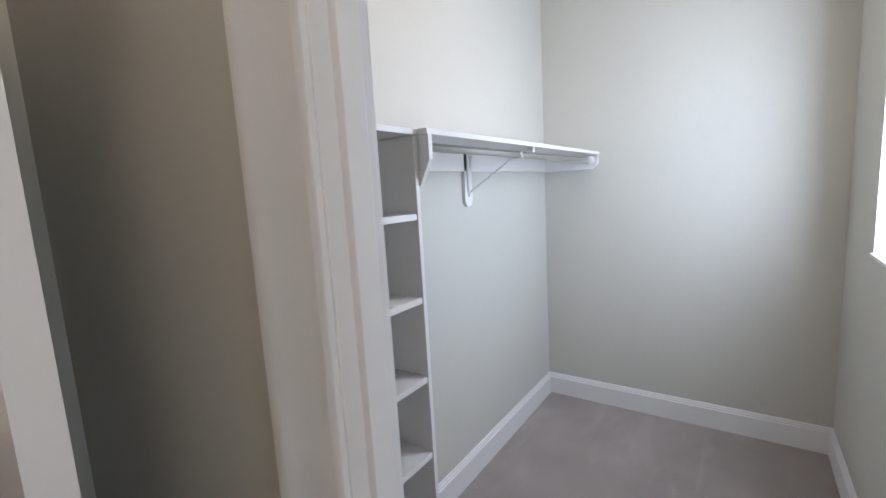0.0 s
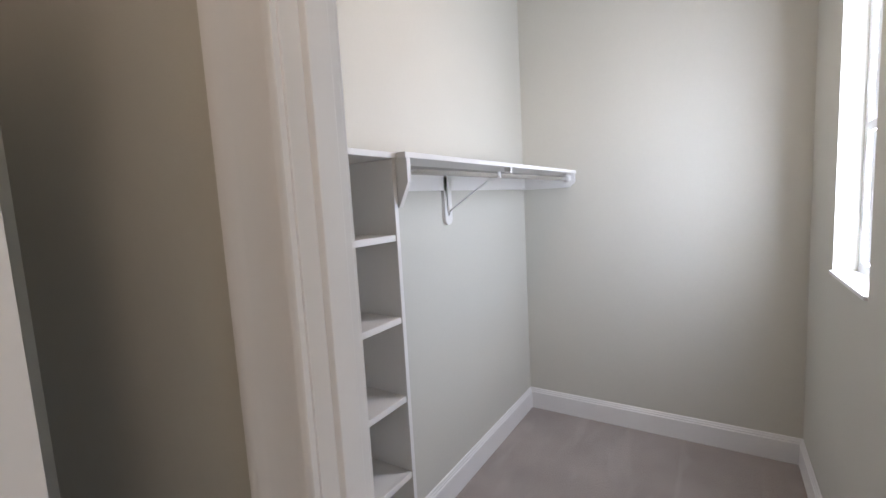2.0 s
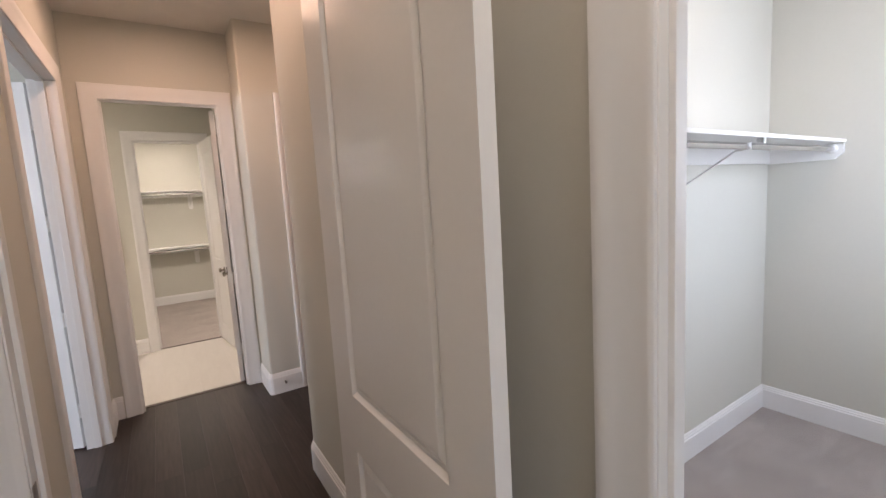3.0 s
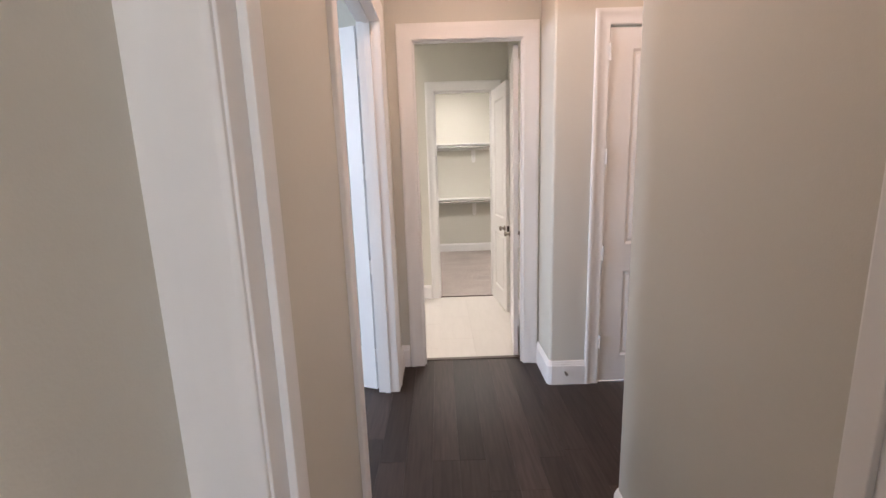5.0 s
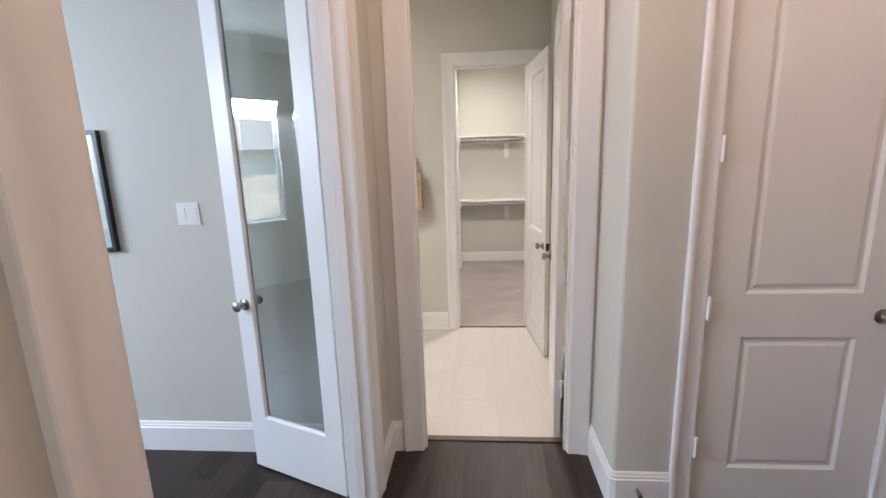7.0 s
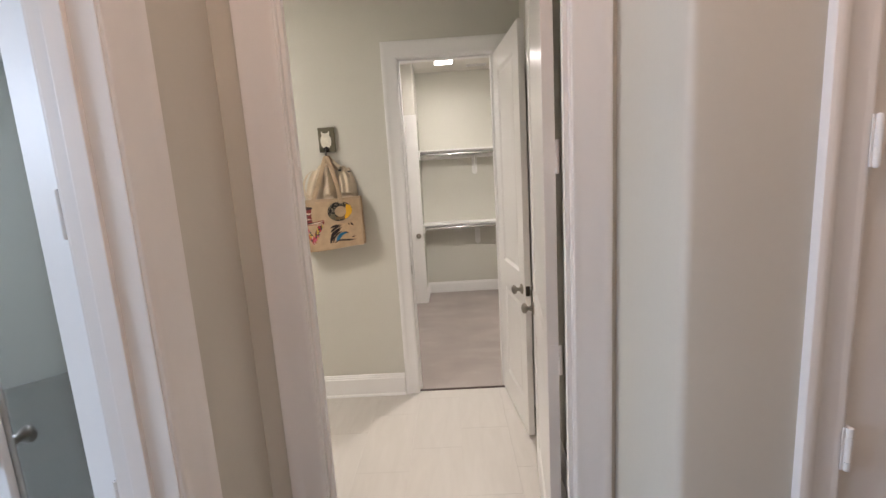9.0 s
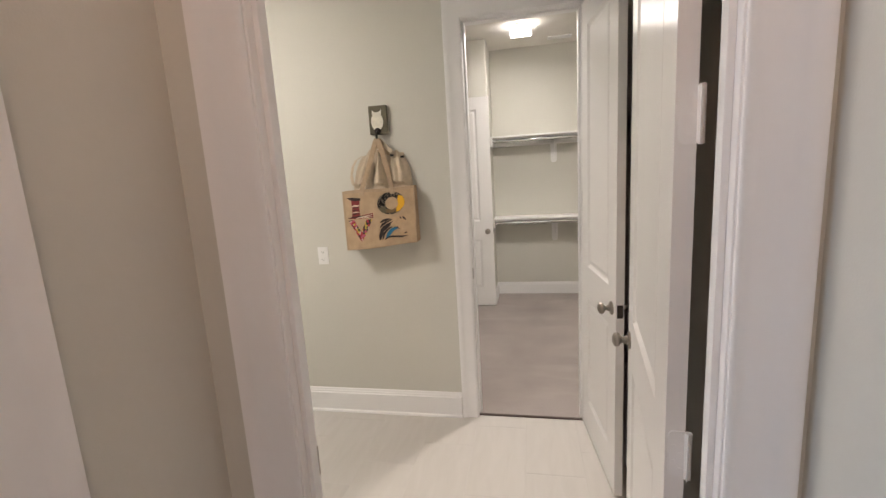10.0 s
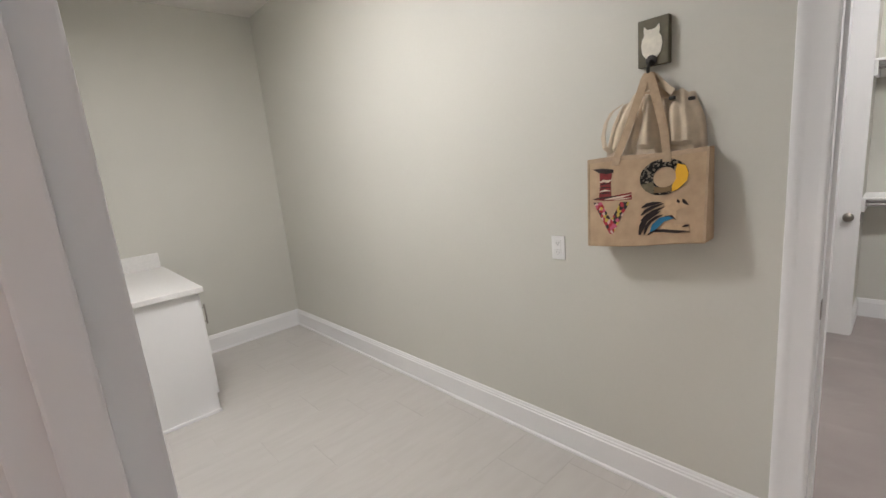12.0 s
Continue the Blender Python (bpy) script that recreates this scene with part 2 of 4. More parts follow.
# ---- building helpers ----
def box(bm, x0, x1, y0, y1, z0, z1, bevel=0.0, rounded=(), radius=0.02):
    """A box in a bmesh; bevel: all edges; rounded: plan corners whose upright edge is rounded."""
    geo = bmesh.ops.create_cube(bm, size=1.0)["verts"]
    for v in geo:
        v.co = Vector(((x0 + x1) / 2 + v.co.x * (x1 - x0), (y0 + y1) / 2 + v.co.y * (y1 - y0), (z0 + z1) / 2 + v.co.z * (z1 - z0)))
    edges = {e for v in geo for e in v.link_edges}
    if bevel:
        bmesh.ops.bevel(bm, geom=list(edges), offset=bevel, segments=2, affect="EDGES", profile=0.6)
    for cx, cy in rounded:
        hit = [e for e in edges if e.is_valid and all(abs(v.co.x - cx) < 1e-4 and abs(v.co.y - cy) < 1e-4 for v in e.verts)]
        bmesh.ops.bevel(bm, geom=hit, offset=radius, segments=5, affect="EDGES", profile=0.5)
    return bm


def boxes(*rows, bevel=0.0):
    bm = bmesh.new()
    for r in rows:
        box(bm, *r, bevel=bevel)
    return bm


def tube(bm, a, b, r, seg=14, r2=None):
    a, b = Vector(a), Vector(b)
    m = Matrix.Translation((a + b) / 2) @ (b - a).to_track_quat("Z", "Y").to_matrix().to_4x4()
    bmesh.ops.create_cone(bm, cap_ends=True, segments=seg, radius1=r, radius2=r if r2 is None else r2, depth=(b - a).length, matrix=m)
    return bm


def lathe(bm, origin, axis, rows, seg=20):
    """A turned body: rows of (distance along the axis, radius)."""
    q = Vector(axis).to_track_quat("Z", "Y").to_matrix()
    rings = []
    for d, r in rows:
        rings.append([bm.verts.new(Vector(origin) + q @ Vector((r * math.cos(2 * math.pi * k / seg), r * math.sin(2 * math.pi * k / seg), d))) for k in range(seg)])
    for a, b in zip(rings, rings[1:]):
        for k in range(seg):
            bm.faces.new((a[k], a[(k + 1) % seg], b[(k + 1) % seg], b[k]))
    bm.faces.new(rings[0][::-1]), bm.faces.new(rings[-1])
    return bm


def prism(bm, outline, place, depth):
    """An outline of (u, v) pairs pushed along a third axis; place(u, v, w) gives the point."""
    a = [bm.verts.new(place(u, v, 0.0)) for u, v in outline]
    b = [bm.verts.new(place(u, v, depth)) for u, v in outline]
    bm.faces.new(a), bm.faces.new(b[::-1])
    n = len(a)
    for k in range(n):
        bm.faces.new((a[k], b[k], b[(k + 1) % n], a[(k + 1) % n]))
    return bm


def mesh_of(name, bm, material, smooth=False):
    bmesh.ops.recalc_face_normals(bm, faces=bm.faces)
    me = bpy.data.meshes.new(name)
    bm.to_mesh(me)
    bm.free()
    me.materials.append(material)
    if smooth:
        for p in me.polygons:
            p.use_smooth = True
        me.set_sharp_from_angle(angle=radians(35))
    return me


def part(name, bm, material, parent=None, label="", smooth=False):
    ob = new(name, mesh_of(name, bm, material, smooth))
    ob.parent = parent
    return tagged(ob, label=label)


def shared(name, me, parent, m=None):
    ob = new(name, me)
    ob.parent = parent
    if m is not None:
        ob.matrix_basis = m
    return ob


def thing(name, label, category="", group="", kind="", at=None):
    ob = new(name)
    ob.empty_display_size = 0.1
    if at is not None:
        ob.matrix_basis = at
    return tagged(ob, label, category, group, kind)


def structure(name, bm, material, label, category="wall", smooth=False):
    return tagged(part(name, bm, material, None, label, smooth), category=category, kind="structure")


H, HD = 3.08, 3.01
# ---- walls ----
def wall(name, rows, label="greige painted plaster wall", rounded=()):
    bm = bmesh.new()
    for r in rows:
        box(bm, *r, rounded=[c for c in rounded if c[0] in r[:2] and c[1] in r[2:4]])
    return structure(name, bm, PAINT, label, smooth=bool(rounded))


wall("wall_entry_north", [(0.25, 1.215, 2.94, 3.015, 0, H), (1.215, 2.02, 2.94, 3.015, 2.46, H), (2.02, 3.10, 2.94, 3.015, 0, H)])
wall("wall_closet_west", [(0.25, 0.37, 3.86, 5.83, 0, H)])
wall("wall_closet_recess_back", [(0.06, 0.185, 3.05, 3.86, 0, H)])
wall("wall_closet_recess_sides", [(0.185, 0.37, 3.015, 3.078, 0, H), (0.185, 0.37, 3.753, 3.86, 0, H), (0.185, 0.37, 3.078, 3.753, 1.804, H)], "greige plaster wall around a shelf recess")
wall("wall_closet_back", [(0.37, 2.17, 5.71, 5.83, 0, H)])
wall("wall_closet_east", [(2.03, 2.17, 3.015, 4.575, 0, H), (2.03, 2.17, 5.128, 5.71, 0, H), (2.03, 2.17, 4.575, 5.128, 0, 1.228), (2.03, 2.17, 4.575, 5.128, 2.45, H)])
wall("wall_entry_west", [(0.155, 0.25, 1.70, 1.945, 0, H), (0.155, 0.25, 2.775, 3.05, 0, H), (0.155, 0.25, 1.945, 2.775, 2.47, H)])
wall("wall_entry_south", [(0.25, 3.10, 1.70, 1.87, 0, H)])
# The opening in this unseen wall is made up, to take the entry's fill.
wall("wall_entry_east", [(3.10, 3.22, 1.70, 2.10, 0, H), (3.10, 3.22, 2.80, 3.05, 0, H), (3.10, 3.22, 2.10, 2.80, 0, 0.90), (3.10, 3.22, 2.10, 2.80, 2.42, H)])
wall("wall_hall_south", [(-0.913, 0.155, 1.70, 1.826, 0, H), (-2.186, -0.913, 1.70, 1.826, 2.51, H), (-2.585, -2.186, 1.70, 1.826, 0, H)])
wall("wall_hall_north", [(-0.95, 0.155, 2.917, 3.05, 0, H)], "greige plaster wall with a rounded corner", rounded=[(-0.95, 2.917)])
wall("wall_recess_east", [(-0.95, -0.83, 3.05, 4.40, 0, H)])
wall("wall_recess_north", [(-2.335, -0.83, 4.40, 4.52, 0, H)])
wall("wall_hall_west", [(-2.648, -2.585, 1.70, 1.996, 0, H), (-2.648, -2.585, 2.821, 2.935, 0, H), (-2.648, -2.585, 1.996, 2.821, 2.498, H)])
wall("wall_hall_return", [(-2.70, -2.215, 2.935, 3.08, 0, H), (-2.335, -2.215, 3.08, 3.275, 0, H), (-2.335, -2.215, 4.075, 4.40, 0, H), (-2.335, -2.215, 3.275, 4.075, 2.455, H)],
     "greige plaster wall stub with a rounded corner", rounded=[(-2.215, 2.935)])
wall("wall_study_west", [(-2.648, -2.55, -2.62, 1.70, 0, H)])
wall("wall_study_south", [(-2.55, -1.55, -2.62, -2.50, 0, H), (-0.59, -0.36, -2.62, -2.50, 0, H), (0.60, 1.72, -2.62, -2.50, 0, H),
                          (-1.55, -0.59, -2.62, -2.50, 0, 0.90), (-0.36, 0.60, -2.62, -2.50, 0, 0.90), (-1.55, -0.59, -2.62, -2.50, 2.50, H), (-0.36, 0.60, -2.62, -2.50, 2.50, H)])
wall("wall_study_east", [(1.60, 1.72, -2.50, 1.70, 0, H)])
wall("wall_mud_west", [(-4.56, -4.43, -2.22, 2.128, 0, H), (-4.56, -4.43, 2.81, 4.20, 0, H), (-4.56, -4.43, 2.128, 2.81, 2.45, H)])
wall("wall_mud_south", [(-4.43, -2.648, -2.22, -2.10, 0, H)])
wall("wall_mud_north", [(-4.43, -2.70, 2.985, 3.08, 0, H)])
wall("wall_dressing_back", [(-7.49, -7.37, 2.074, 4.32, 0, HD)])
wall("wall_dressing_jog", [(-7.49, -6.88, -0.62, 2.074, 0, HD)], "greige plaster wall block with a rounded corner", rounded=[(-6.88, 2.074)])
wall("wall_dressing_south", [(-6.88, -4.56, -0.62, -0.50, 0, HD)])
wall("wall_dressing_north", [(-7.37, -4.50, 4.20, 4.32, 0, HD)])
structure("ceiling", boxes((-7.49, -4.50, -2.22, 4.32, HD, H + 0.14), (-4.50, -2.70, -2.22, 4.32, H, H + 0.14), (-2.70, 1.72, -2.62, 1.70, H, H + 0.14), (-2.70, 3.22, 1.70, 3.05, H, H + 0.14), (-2.70, -0.83, 3.05, 4.52, H, H + 0.14), (0.25, 2.17, 3.05, 5.83, H, H + 0.14)), CEIL, "flat off-white painted ceiling", "ceiling")

# ---- floors ----
structure("floor_closet", boxes((0.155, 3.22, 1.70, 3.05, -0.12, 0.0), (0.25, 2.17, 3.05, 5.83, -0.12, 0.0)), CARPET, "mauve-grey cut pile carpet with vacuum marks", "carpet")
structure("floor_dressing", boxes((-7.49, -4.452, -0.62, 4.32, -0.12, 0.004)), CARPET, "mauve-grey cut pile carpet", "carpet")
floor_hall = structure("floor_hall", boxes((-2.648, 1.72, -2.62, 1.70, -0.12, -0.014), (-2.70, 0.155, 1.70, 3.05, -0.12, -0.014), (-2.335, -0.83, 3.05, 4.52, -0.12, -0.014)), THRESH, "dark-stained plank floor", "floor")
floor_mud = structure("floor_mud", boxes((-4.452, -2.70, -2.22, 3.08, -0.12, -0.004), (-2.70, -2.648, -2.22, 1.70, -0.12, -0.004)), GROUT, "pale streaked porcelain tile floor", "floor")
structure("threshold_1", boxes((-2.708, -2.665, 2.008, 2.809, -0.004, 0.008), bevel=0.003), THRESH, "dark wooden reducer strip between wood and tile", "threshold")
structure("threshold_2", boxes((-4.462, -4.446, 2.128, 2.81, -0.004, 0.010), bevel=0.003), THRESH, "thin dark strip at the carpet's edge", "threshold")
structure("threshold_3", boxes((0.115, 0.15, 1.96, 2.76, -0.004, 0.008), bevel=0.003), THRESH, "dark wooden strip under the open door", "threshold")

# ---- baseboards and casings ----
BASE = [(0, 0), (0.018, 0), (0.018, 0.148), (0.013, 0.153), (0.013, 0.163), (0.009, 0.168), (0.007, 0.178), (0.003, 0.184), (0, 0.184)]
CASE = [(0, 0), (0, 0.010), (0.003, 0.0125), (0.010, 0.0135), (0.017, 0.0120), (0.022, 0.0118), (0.056, 0.0140), (0.063, 0.0170), (0.070, 0.0205), (0.078, 0.0220), (0.087, 0.0222), (0.093, 0.0200), (0.095, 0.0165), (0.095, 0)]


SHOE = [(0, 0), (0.031, 0), (0.031, 0.006), (0.028, 0.012), (0.0185, 0.016)]


def baseboard(name, path, top=0.18, shoe=False):
    """A moulded skirting along a wall's foot; the room lies to the left of the path."""
    pts = [Vector(p) for p in path]
    dirs = [(b - a).normalized() for a, b in zip(pts, pts[1:])]
    offs = []
    for k in range(len(pts)):
        d0, d1 = dirs[max(k - 1, 0)], dirs[min(k, len(dirs) - 1)]
        n0, n1 = Vector((-d0.y, d0.x)), Vector((-d1.y, d1.x))
        offs.append((n0 + n1) / (1 + n0.dot(n1)))
    rows = [(v, z * top / 0.184) for v, z in BASE]
    rows = SHOE + rows[2:] if shoe else rows
    bm = bmesh.new()
    rings = [[bm.verts.new((p.x + o.x * v, p.y + o.y * v, z)) for v, z in rows] for p, o in zip(pts, offs)]
    for a, b in zip(rings, rings[1:]):
        for k in range(len(rows) - 1):
            bm.faces.new((a[k], a[k + 1], b[k + 1], b[k]))
    bm.faces.new(rings[0]), bm.faces.new(rings[-1][::-1])
    return structure(name, bm, TRIM, "tall white moulded baseboard", "baseboard")


def casing(name, axis, plane, side, a0, a1, top, parent, wide=1.0):
    """A mitred door casing on a wall's face. axis: the wall's run; side: the way it stands proud."""
    bm = bmesh.new()
    rings = []
    for a, z in ((a0, 0), (a0, 1), (a1, 1), (a1, 0)):
        s = -1 if a == a0 else 1
        ring = []
        for u, v in CASE:
            u *= wide
            run, up, out = a + s * u, (top + u) * z, plane + side * v
            ring.append(bm.verts.new((run, out, up) if axis == "x" else (out, run, up)))
        rings.append(ring)
    for a, b in zip(rings, rings[1:]):
        for k in range(len(CASE)):
            bm.faces.new((a[k], a[(k + 1) % len(CASE)], b[(k + 1) % len(CASE)], b[k]))
    bm.faces.new(rings[0]), bm.faces.new(rings[-1])
    return part(name, bm, TRIM, parent, smooth=True)


def doorway(name, axis, p0, p1, a0, a1, top, label, stop=None, sides=(True, True), wide=1.0):
    """A lined opening: jambs and head 15 mm thick between faces p0 < p1, a stop, and casings."""
    ob = thing(name, label, "door frame", kind="structure")
    e, t = 0.003, 0.015
    rows = [(a0 - t, a0, 0, top), (a1, a1 + t, 0, top), (a0 - t, a1 + t, top, top + t)]
    if stop is not None:
        s0, s1 = stop
    for k, (u0, u1, z0, z1) in enumerate(rows):
        r = (u0, u1, p0 - e, p1 + e, z0, z1) if axis == "x" else (p0 - e, p1 + e, u0, u1, z0, z1)
        part(("jamb", "jamb", "head_jamb")[k], boxes(r, bevel=0.002), TRIM, ob)
        if stop is not None:
            w = 0.012
            u = ((a0, a0 + w), (a1 - w, a1), (a0 + w, a1 - w))[k]
            z = (z0, z1) if k < 2 else (top - w, top)
            r = (*u, s0, s1, *z) if axis == "x" else (s0, s1, *u, *z)
            part("door_stop", boxes(r, bevel=0.002), TRIM, ob)
    if sides[0]:
        casing("casing", axis, p0, -1, a0 - 0.004, a1 + 0.004, top + 0.004, ob, wide)
    if sides[1]:
        casing("casing", axis, p1, 1, a0 - 0.004, a1 + 0.004, top + 0.004, ob, wide)
    return ob


doorway("door_frame_1", "y", 0.155, 0.25, 1.96, 2.76, 2.455, "white moulded frame of the entry door", (0.165, 0.208), (False, True))
doorway("door_frame_2", "x", 2.94, 3.015, 1.23, 2.005, 2.445, "white moulded frame of the walk-in closet", (2.962, 2.995), wide=1.2)
doorway("door_frame_3", "x", 1.70, 1.826, -2.171, -0.928, 2.495, "white moulded frame of the glazed study doors", (1.735, 1.775), wide=1.26)
doorway("door_frame_4", "y", -2.648, -2.585, 2.011, 2.806, 2.483, "white moulded frame between hall and tiled room", (-2.628, -2.602), (False, True), wide=1.15)
doorway("door_frame_5", "y", -2.335, -2.215, 3.29, 4.06, 2.44, "white moulded frame of a shut hall door", (-2.31, -2.265), (False, True))
doorway("door_frame_6", "y", -4.56, -4.43, 2.143, 2.795, 2.435, "white moulded frame between tiled room and dressing room", (-4.53, -4.475), wide=1.05)

baseboard("baseboard_1", [(0.37, 3.754), (0.37, 5.71), (2.03, 5.71), (2.03, 3.015)][::-1], top=0.158)
baseboard("baseboard_2", [(0.155, 1.826), (-0.831, 1.826)][::-1])
baseboard("baseboard_3", [(-2.285, 1.826), (-2.585, 1.826), (-2.585, 1.89)][::-1])
baseboard("baseboard_4", [(-2.585, 2.935), (-2.232, 2.935), (-2.220, 2.940), (-2.215, 2.952), (-2.215, 3.19)][::-1])
baseboard("baseboard_5", [(0.155, 2.917), (-0.932, 2.917), (-0.945, 2.922), (-0.95, 2.935), (-0.95, 4.40), (-2.215, 4.40), (-2.215, 4.16)])
baseboard("baseboard_6", [(-2.55, -2.50), (-2.55, 1.70)][::-1])
baseboard("baseboard_7", [(-4.43, 2.035), (-4.43, -2.10), (-3.30, -2.10)], top=0.168, shoe=True)
baseboard("baseboard_8", [(-2.648, -0.86), (-2.648, 1.99)], top=0.168)
baseboard("baseboard_9", [(-6.88, -0.50), (-6.88, 2.059), (-6.885, 2.074), (-7.37, 2.074), (-7.37, 4.20), (-4.56, 4.20), (-4.56, 2.90)][::-1], top=0.155)
baseboard("baseboard_10", [(-2.70, 2.985), (-4.43, 2.985)], top=0.168)
baseboard("baseboard_11", [(0.345, 1.87), (3.10, 1.87), (3.10, 2.94), (2.11, 2.94)], top=0.158)
baseboard("baseboard_12", [(1.115, 2.94), (0.25, 2.94), (0.25, 2.86)], top=0.158)

# ---- doors ----
T = 0.036


def knob_mesh():
    bm = bmesh.new()
    for s in (-1, 1):
        lathe(bm, (0, s * T / 2, 0), (0, s, 0), [(0, 0.032), (0.004, 0.032), (0.008, 0.028), (0.011, 0.016), (0.026, 0.011), (0.032, 0.014), (0.038, 0.024), (0.047, 0.0275), (0.056, 0.0245), (0.062, 0.014), (0.0635, 0.004)])
    return mesh_of("knob", bm, NICKEL, True)


def hinge_mesh():
    """Three knuckles on a pin, a round-cornered leaf on the door's edge and one on the jamb, with screws."""
    bm = bmesh.new()
    tube(bm, (0, 0, -0.0515), (0, 0, 0.0515), 0.0045, 12)
    for lo, hi in ((-0.050, -0.0305), (-0.0295, 0.0295), (0.0305, 0.050)):
        tube(bm, (0, 0, lo), (0, 0, hi), 0.0068, 14)
    r = 0.012
    arc = [(-0.036 + r - r * math.cos(a), -0.05 + r - r * math.sin(a)) for a in [k * math.pi / 10 for k in range(6)]]
    outline = [(-0.003, 0.05)] + [(u, -v) for u, v in arc[::-1]] + arc + [(-0.003, -0.05)]
    prism(bm, outline, lambda u, v, w: Vector((0.0030 + w, u, v)), 0.0022)
    box(bm, -0.012, 0.004, -0.004, -0.002, -0.05, 0.05)
    for y, z in ((-0.014, -0.034), (-0.026, -0.017), (-0.014, 0.0), (-0.026, 0.017), (-0.014, 0.034)):
        lathe(bm, (0.0031, y, z), (-1, 0, 0), [(0, 0.0042), (0.0006, 0.004), (0.0008, 0.0015)], 10)
    return mesh_of("hinge", bm, TRIM, True)


KNOB, HINGE = knob_mesh(), hinge_mesh()


def panel_mesh(w, h):
    """A raised and fielded panel with stepped moulding, both faces, corner at the origin."""
    bm = bmesh.new()
    steps = [(0.0, T / 2), (0.004, T / 2 - 0.003), (0.014, T / 2 - 0.010), (0.024, T / 2 - 0.011), (0.040, T / 2 - 0.0045), (0.044, T / 2 - 0.004)]
    for s in (-1, 1):
        rings = [[bm.verts.new((x, s * y, z)) for x, z in ((i, i), (w - i, i), (w - i, h - i), (i, h - i))] for i, y in steps]
        for a, b in zip(rings, rings[1:]):
            for k in range(4):
                bm.faces.new((a[k], a[(k + 1) % 4], b[(k + 1) % 4], b[k]))
        bm.faces.new(rings[-1])
    return bm


def panel_door(name, at, w, h, knob_z, label, hinge_side=1, hinges=4, knuckle=(-0.0054, 0.005), low=0.205, lock=(0.845, 1.025), knob=True, stile=0.15):
    """A two-panel door, hinged at its local x = 0; centred on its own thickness."""
    ob = thing(name, label, "door", kind="structure", at=at)
    z0, top, g = 0.012, h - 0.13, T / 2
    bm = boxes((0, stile, -g, g, z0, h), (w - stile, w, -g, g, z0, h), (stile, w - stile, -g, g, z0, low), (stile, w - stile, -g, g, lock[0], lock[1]), (stile, w - stile, -g, g, top, h))
    bmesh.ops.remove_doubles(bm, verts=bm.verts, dist=1e-5)
    leaf = part("door_leaf", bm, DOOR, ob)
    for a, b in ((low, lock[0]), (lock[1], top)):
        p = part("panel", panel_mesh(w - 2 * stile, b - a), DOOR, leaf)
        p.location = (stile, 0, a)
    if knob:
        shared("knob", KNOB, ob, pose(w - 0.062, 0, knob_z))
        part("latch_plate", boxes((w - 0.001, w + 0.002, -0.013, 0.013, knob_z - 0.03, knob_z + 0.03)), RUBBER, ob)
    for k in range(hinges):
        z = 0.325 + k * (h - 0.475) / (hinges - 1)
        shared("hinge", HINGE, ob, pose(knuckle[0], hinge_side * (g + knuckle[1]), z) @ Matrix.Diagonal((1, hinge_side, 1, 1)))
    return ob


def along(x, y, x1, y1):
    return pose(x, y, 0, 0, 0, math.degrees(math.atan2(y1 - y, x1 - x)))


panel_door("door_1", along(0.255, 2.728, 1.08, 2.726), 0.82, 2.44, 0.93, "white two-panel entry door standing wide open", hinge_side=1)
panel_door("door_2", along(-2.703, 2.773, -3.503, 2.875), 0.82, 2.465, 0.93, "white two-panel door standing open against the wall", hinge_side=-1)
panel_door("door_3", along(-4.425, 2.815, -3.79, 2.88), 0.64, 2.42, 0.93, "narrow white two-panel door standing open into the tiled room", hinge_side=1, stile=0.12)
panel_door("door_4", along(-2.240, 3.293, -2.240, 4.0), 0.762, 2.43, 0.93, "white two-panel hall door, shut", hinge_side=-1, knuckle=(-0.004, 0.027), lock=(0.839, 1.031))
panel_door("door_5", along(-6.835, 1.356, -6.835, 2.086), 0.73, 2.403, 0.903, "white two-panel door folded back in the dressing room", hinge_side=-1, hinges=3, low=0.235, lock=(0.81, 1.022), stile=0.14)


def french_door(at, w, h, knob_z):
    ob = thing("door_6", "white glazed study door with one tall clear pane, open", "door", kind="structure", at=at)
    g, s, z0, lo, hi = T / 2, 0.102, 0.012, 0.312, h - 0.085
    bm = boxes((0, s, -g, g, z0, h), (w - s, w, -g, g, z0, h), (s, w - s, -g, g, z0, lo), (s, w - s, -g, g, hi, h))
    leaf = part("door_leaf", bm, TRIM, ob)
    for side in (-1, 1):
        bm = bmesh.new()
        prof = [(0.0, g), (0.004, g - 0.002), (0.010, g - 0.009), (0.013, 0.004)]
        rings = [[bm.verts.new((x, side * y, z)) for x, z in ((s + i, lo + i), (w - s - i, lo + i), (w - s - i, hi - i), (s + i, hi - i))] for i, y in prof]
        for a, b in zip(rings, rings[1:]):
            for k in range(4):
                bm.faces.new((a[k], a[(k + 1) % 4], b[(k + 1) % 4], b[k]))
        part("glazing_bead", bm, TRIM, leaf)
    pane = part("pane", boxes((s + 0.004, w - s - 0.004, -0.002, 0.002, lo + 0.004, hi - 0.004)), GLASS, ob, "tall clear glass pane")
    pane.visible_shadow = False
    shared("knob", KNOB, ob, pose(w - 0.058, 0, knob_z))
    for k in range(4):
        shared("hinge", HINGE, ob, pose(-0.0054, g + 0.005, 0.28 + k * 0.65))
    return ob


french_door(pose(-2.215, 1.6765, 0, 0, 0, -111.2), 0.612, 2.48, 0.94)

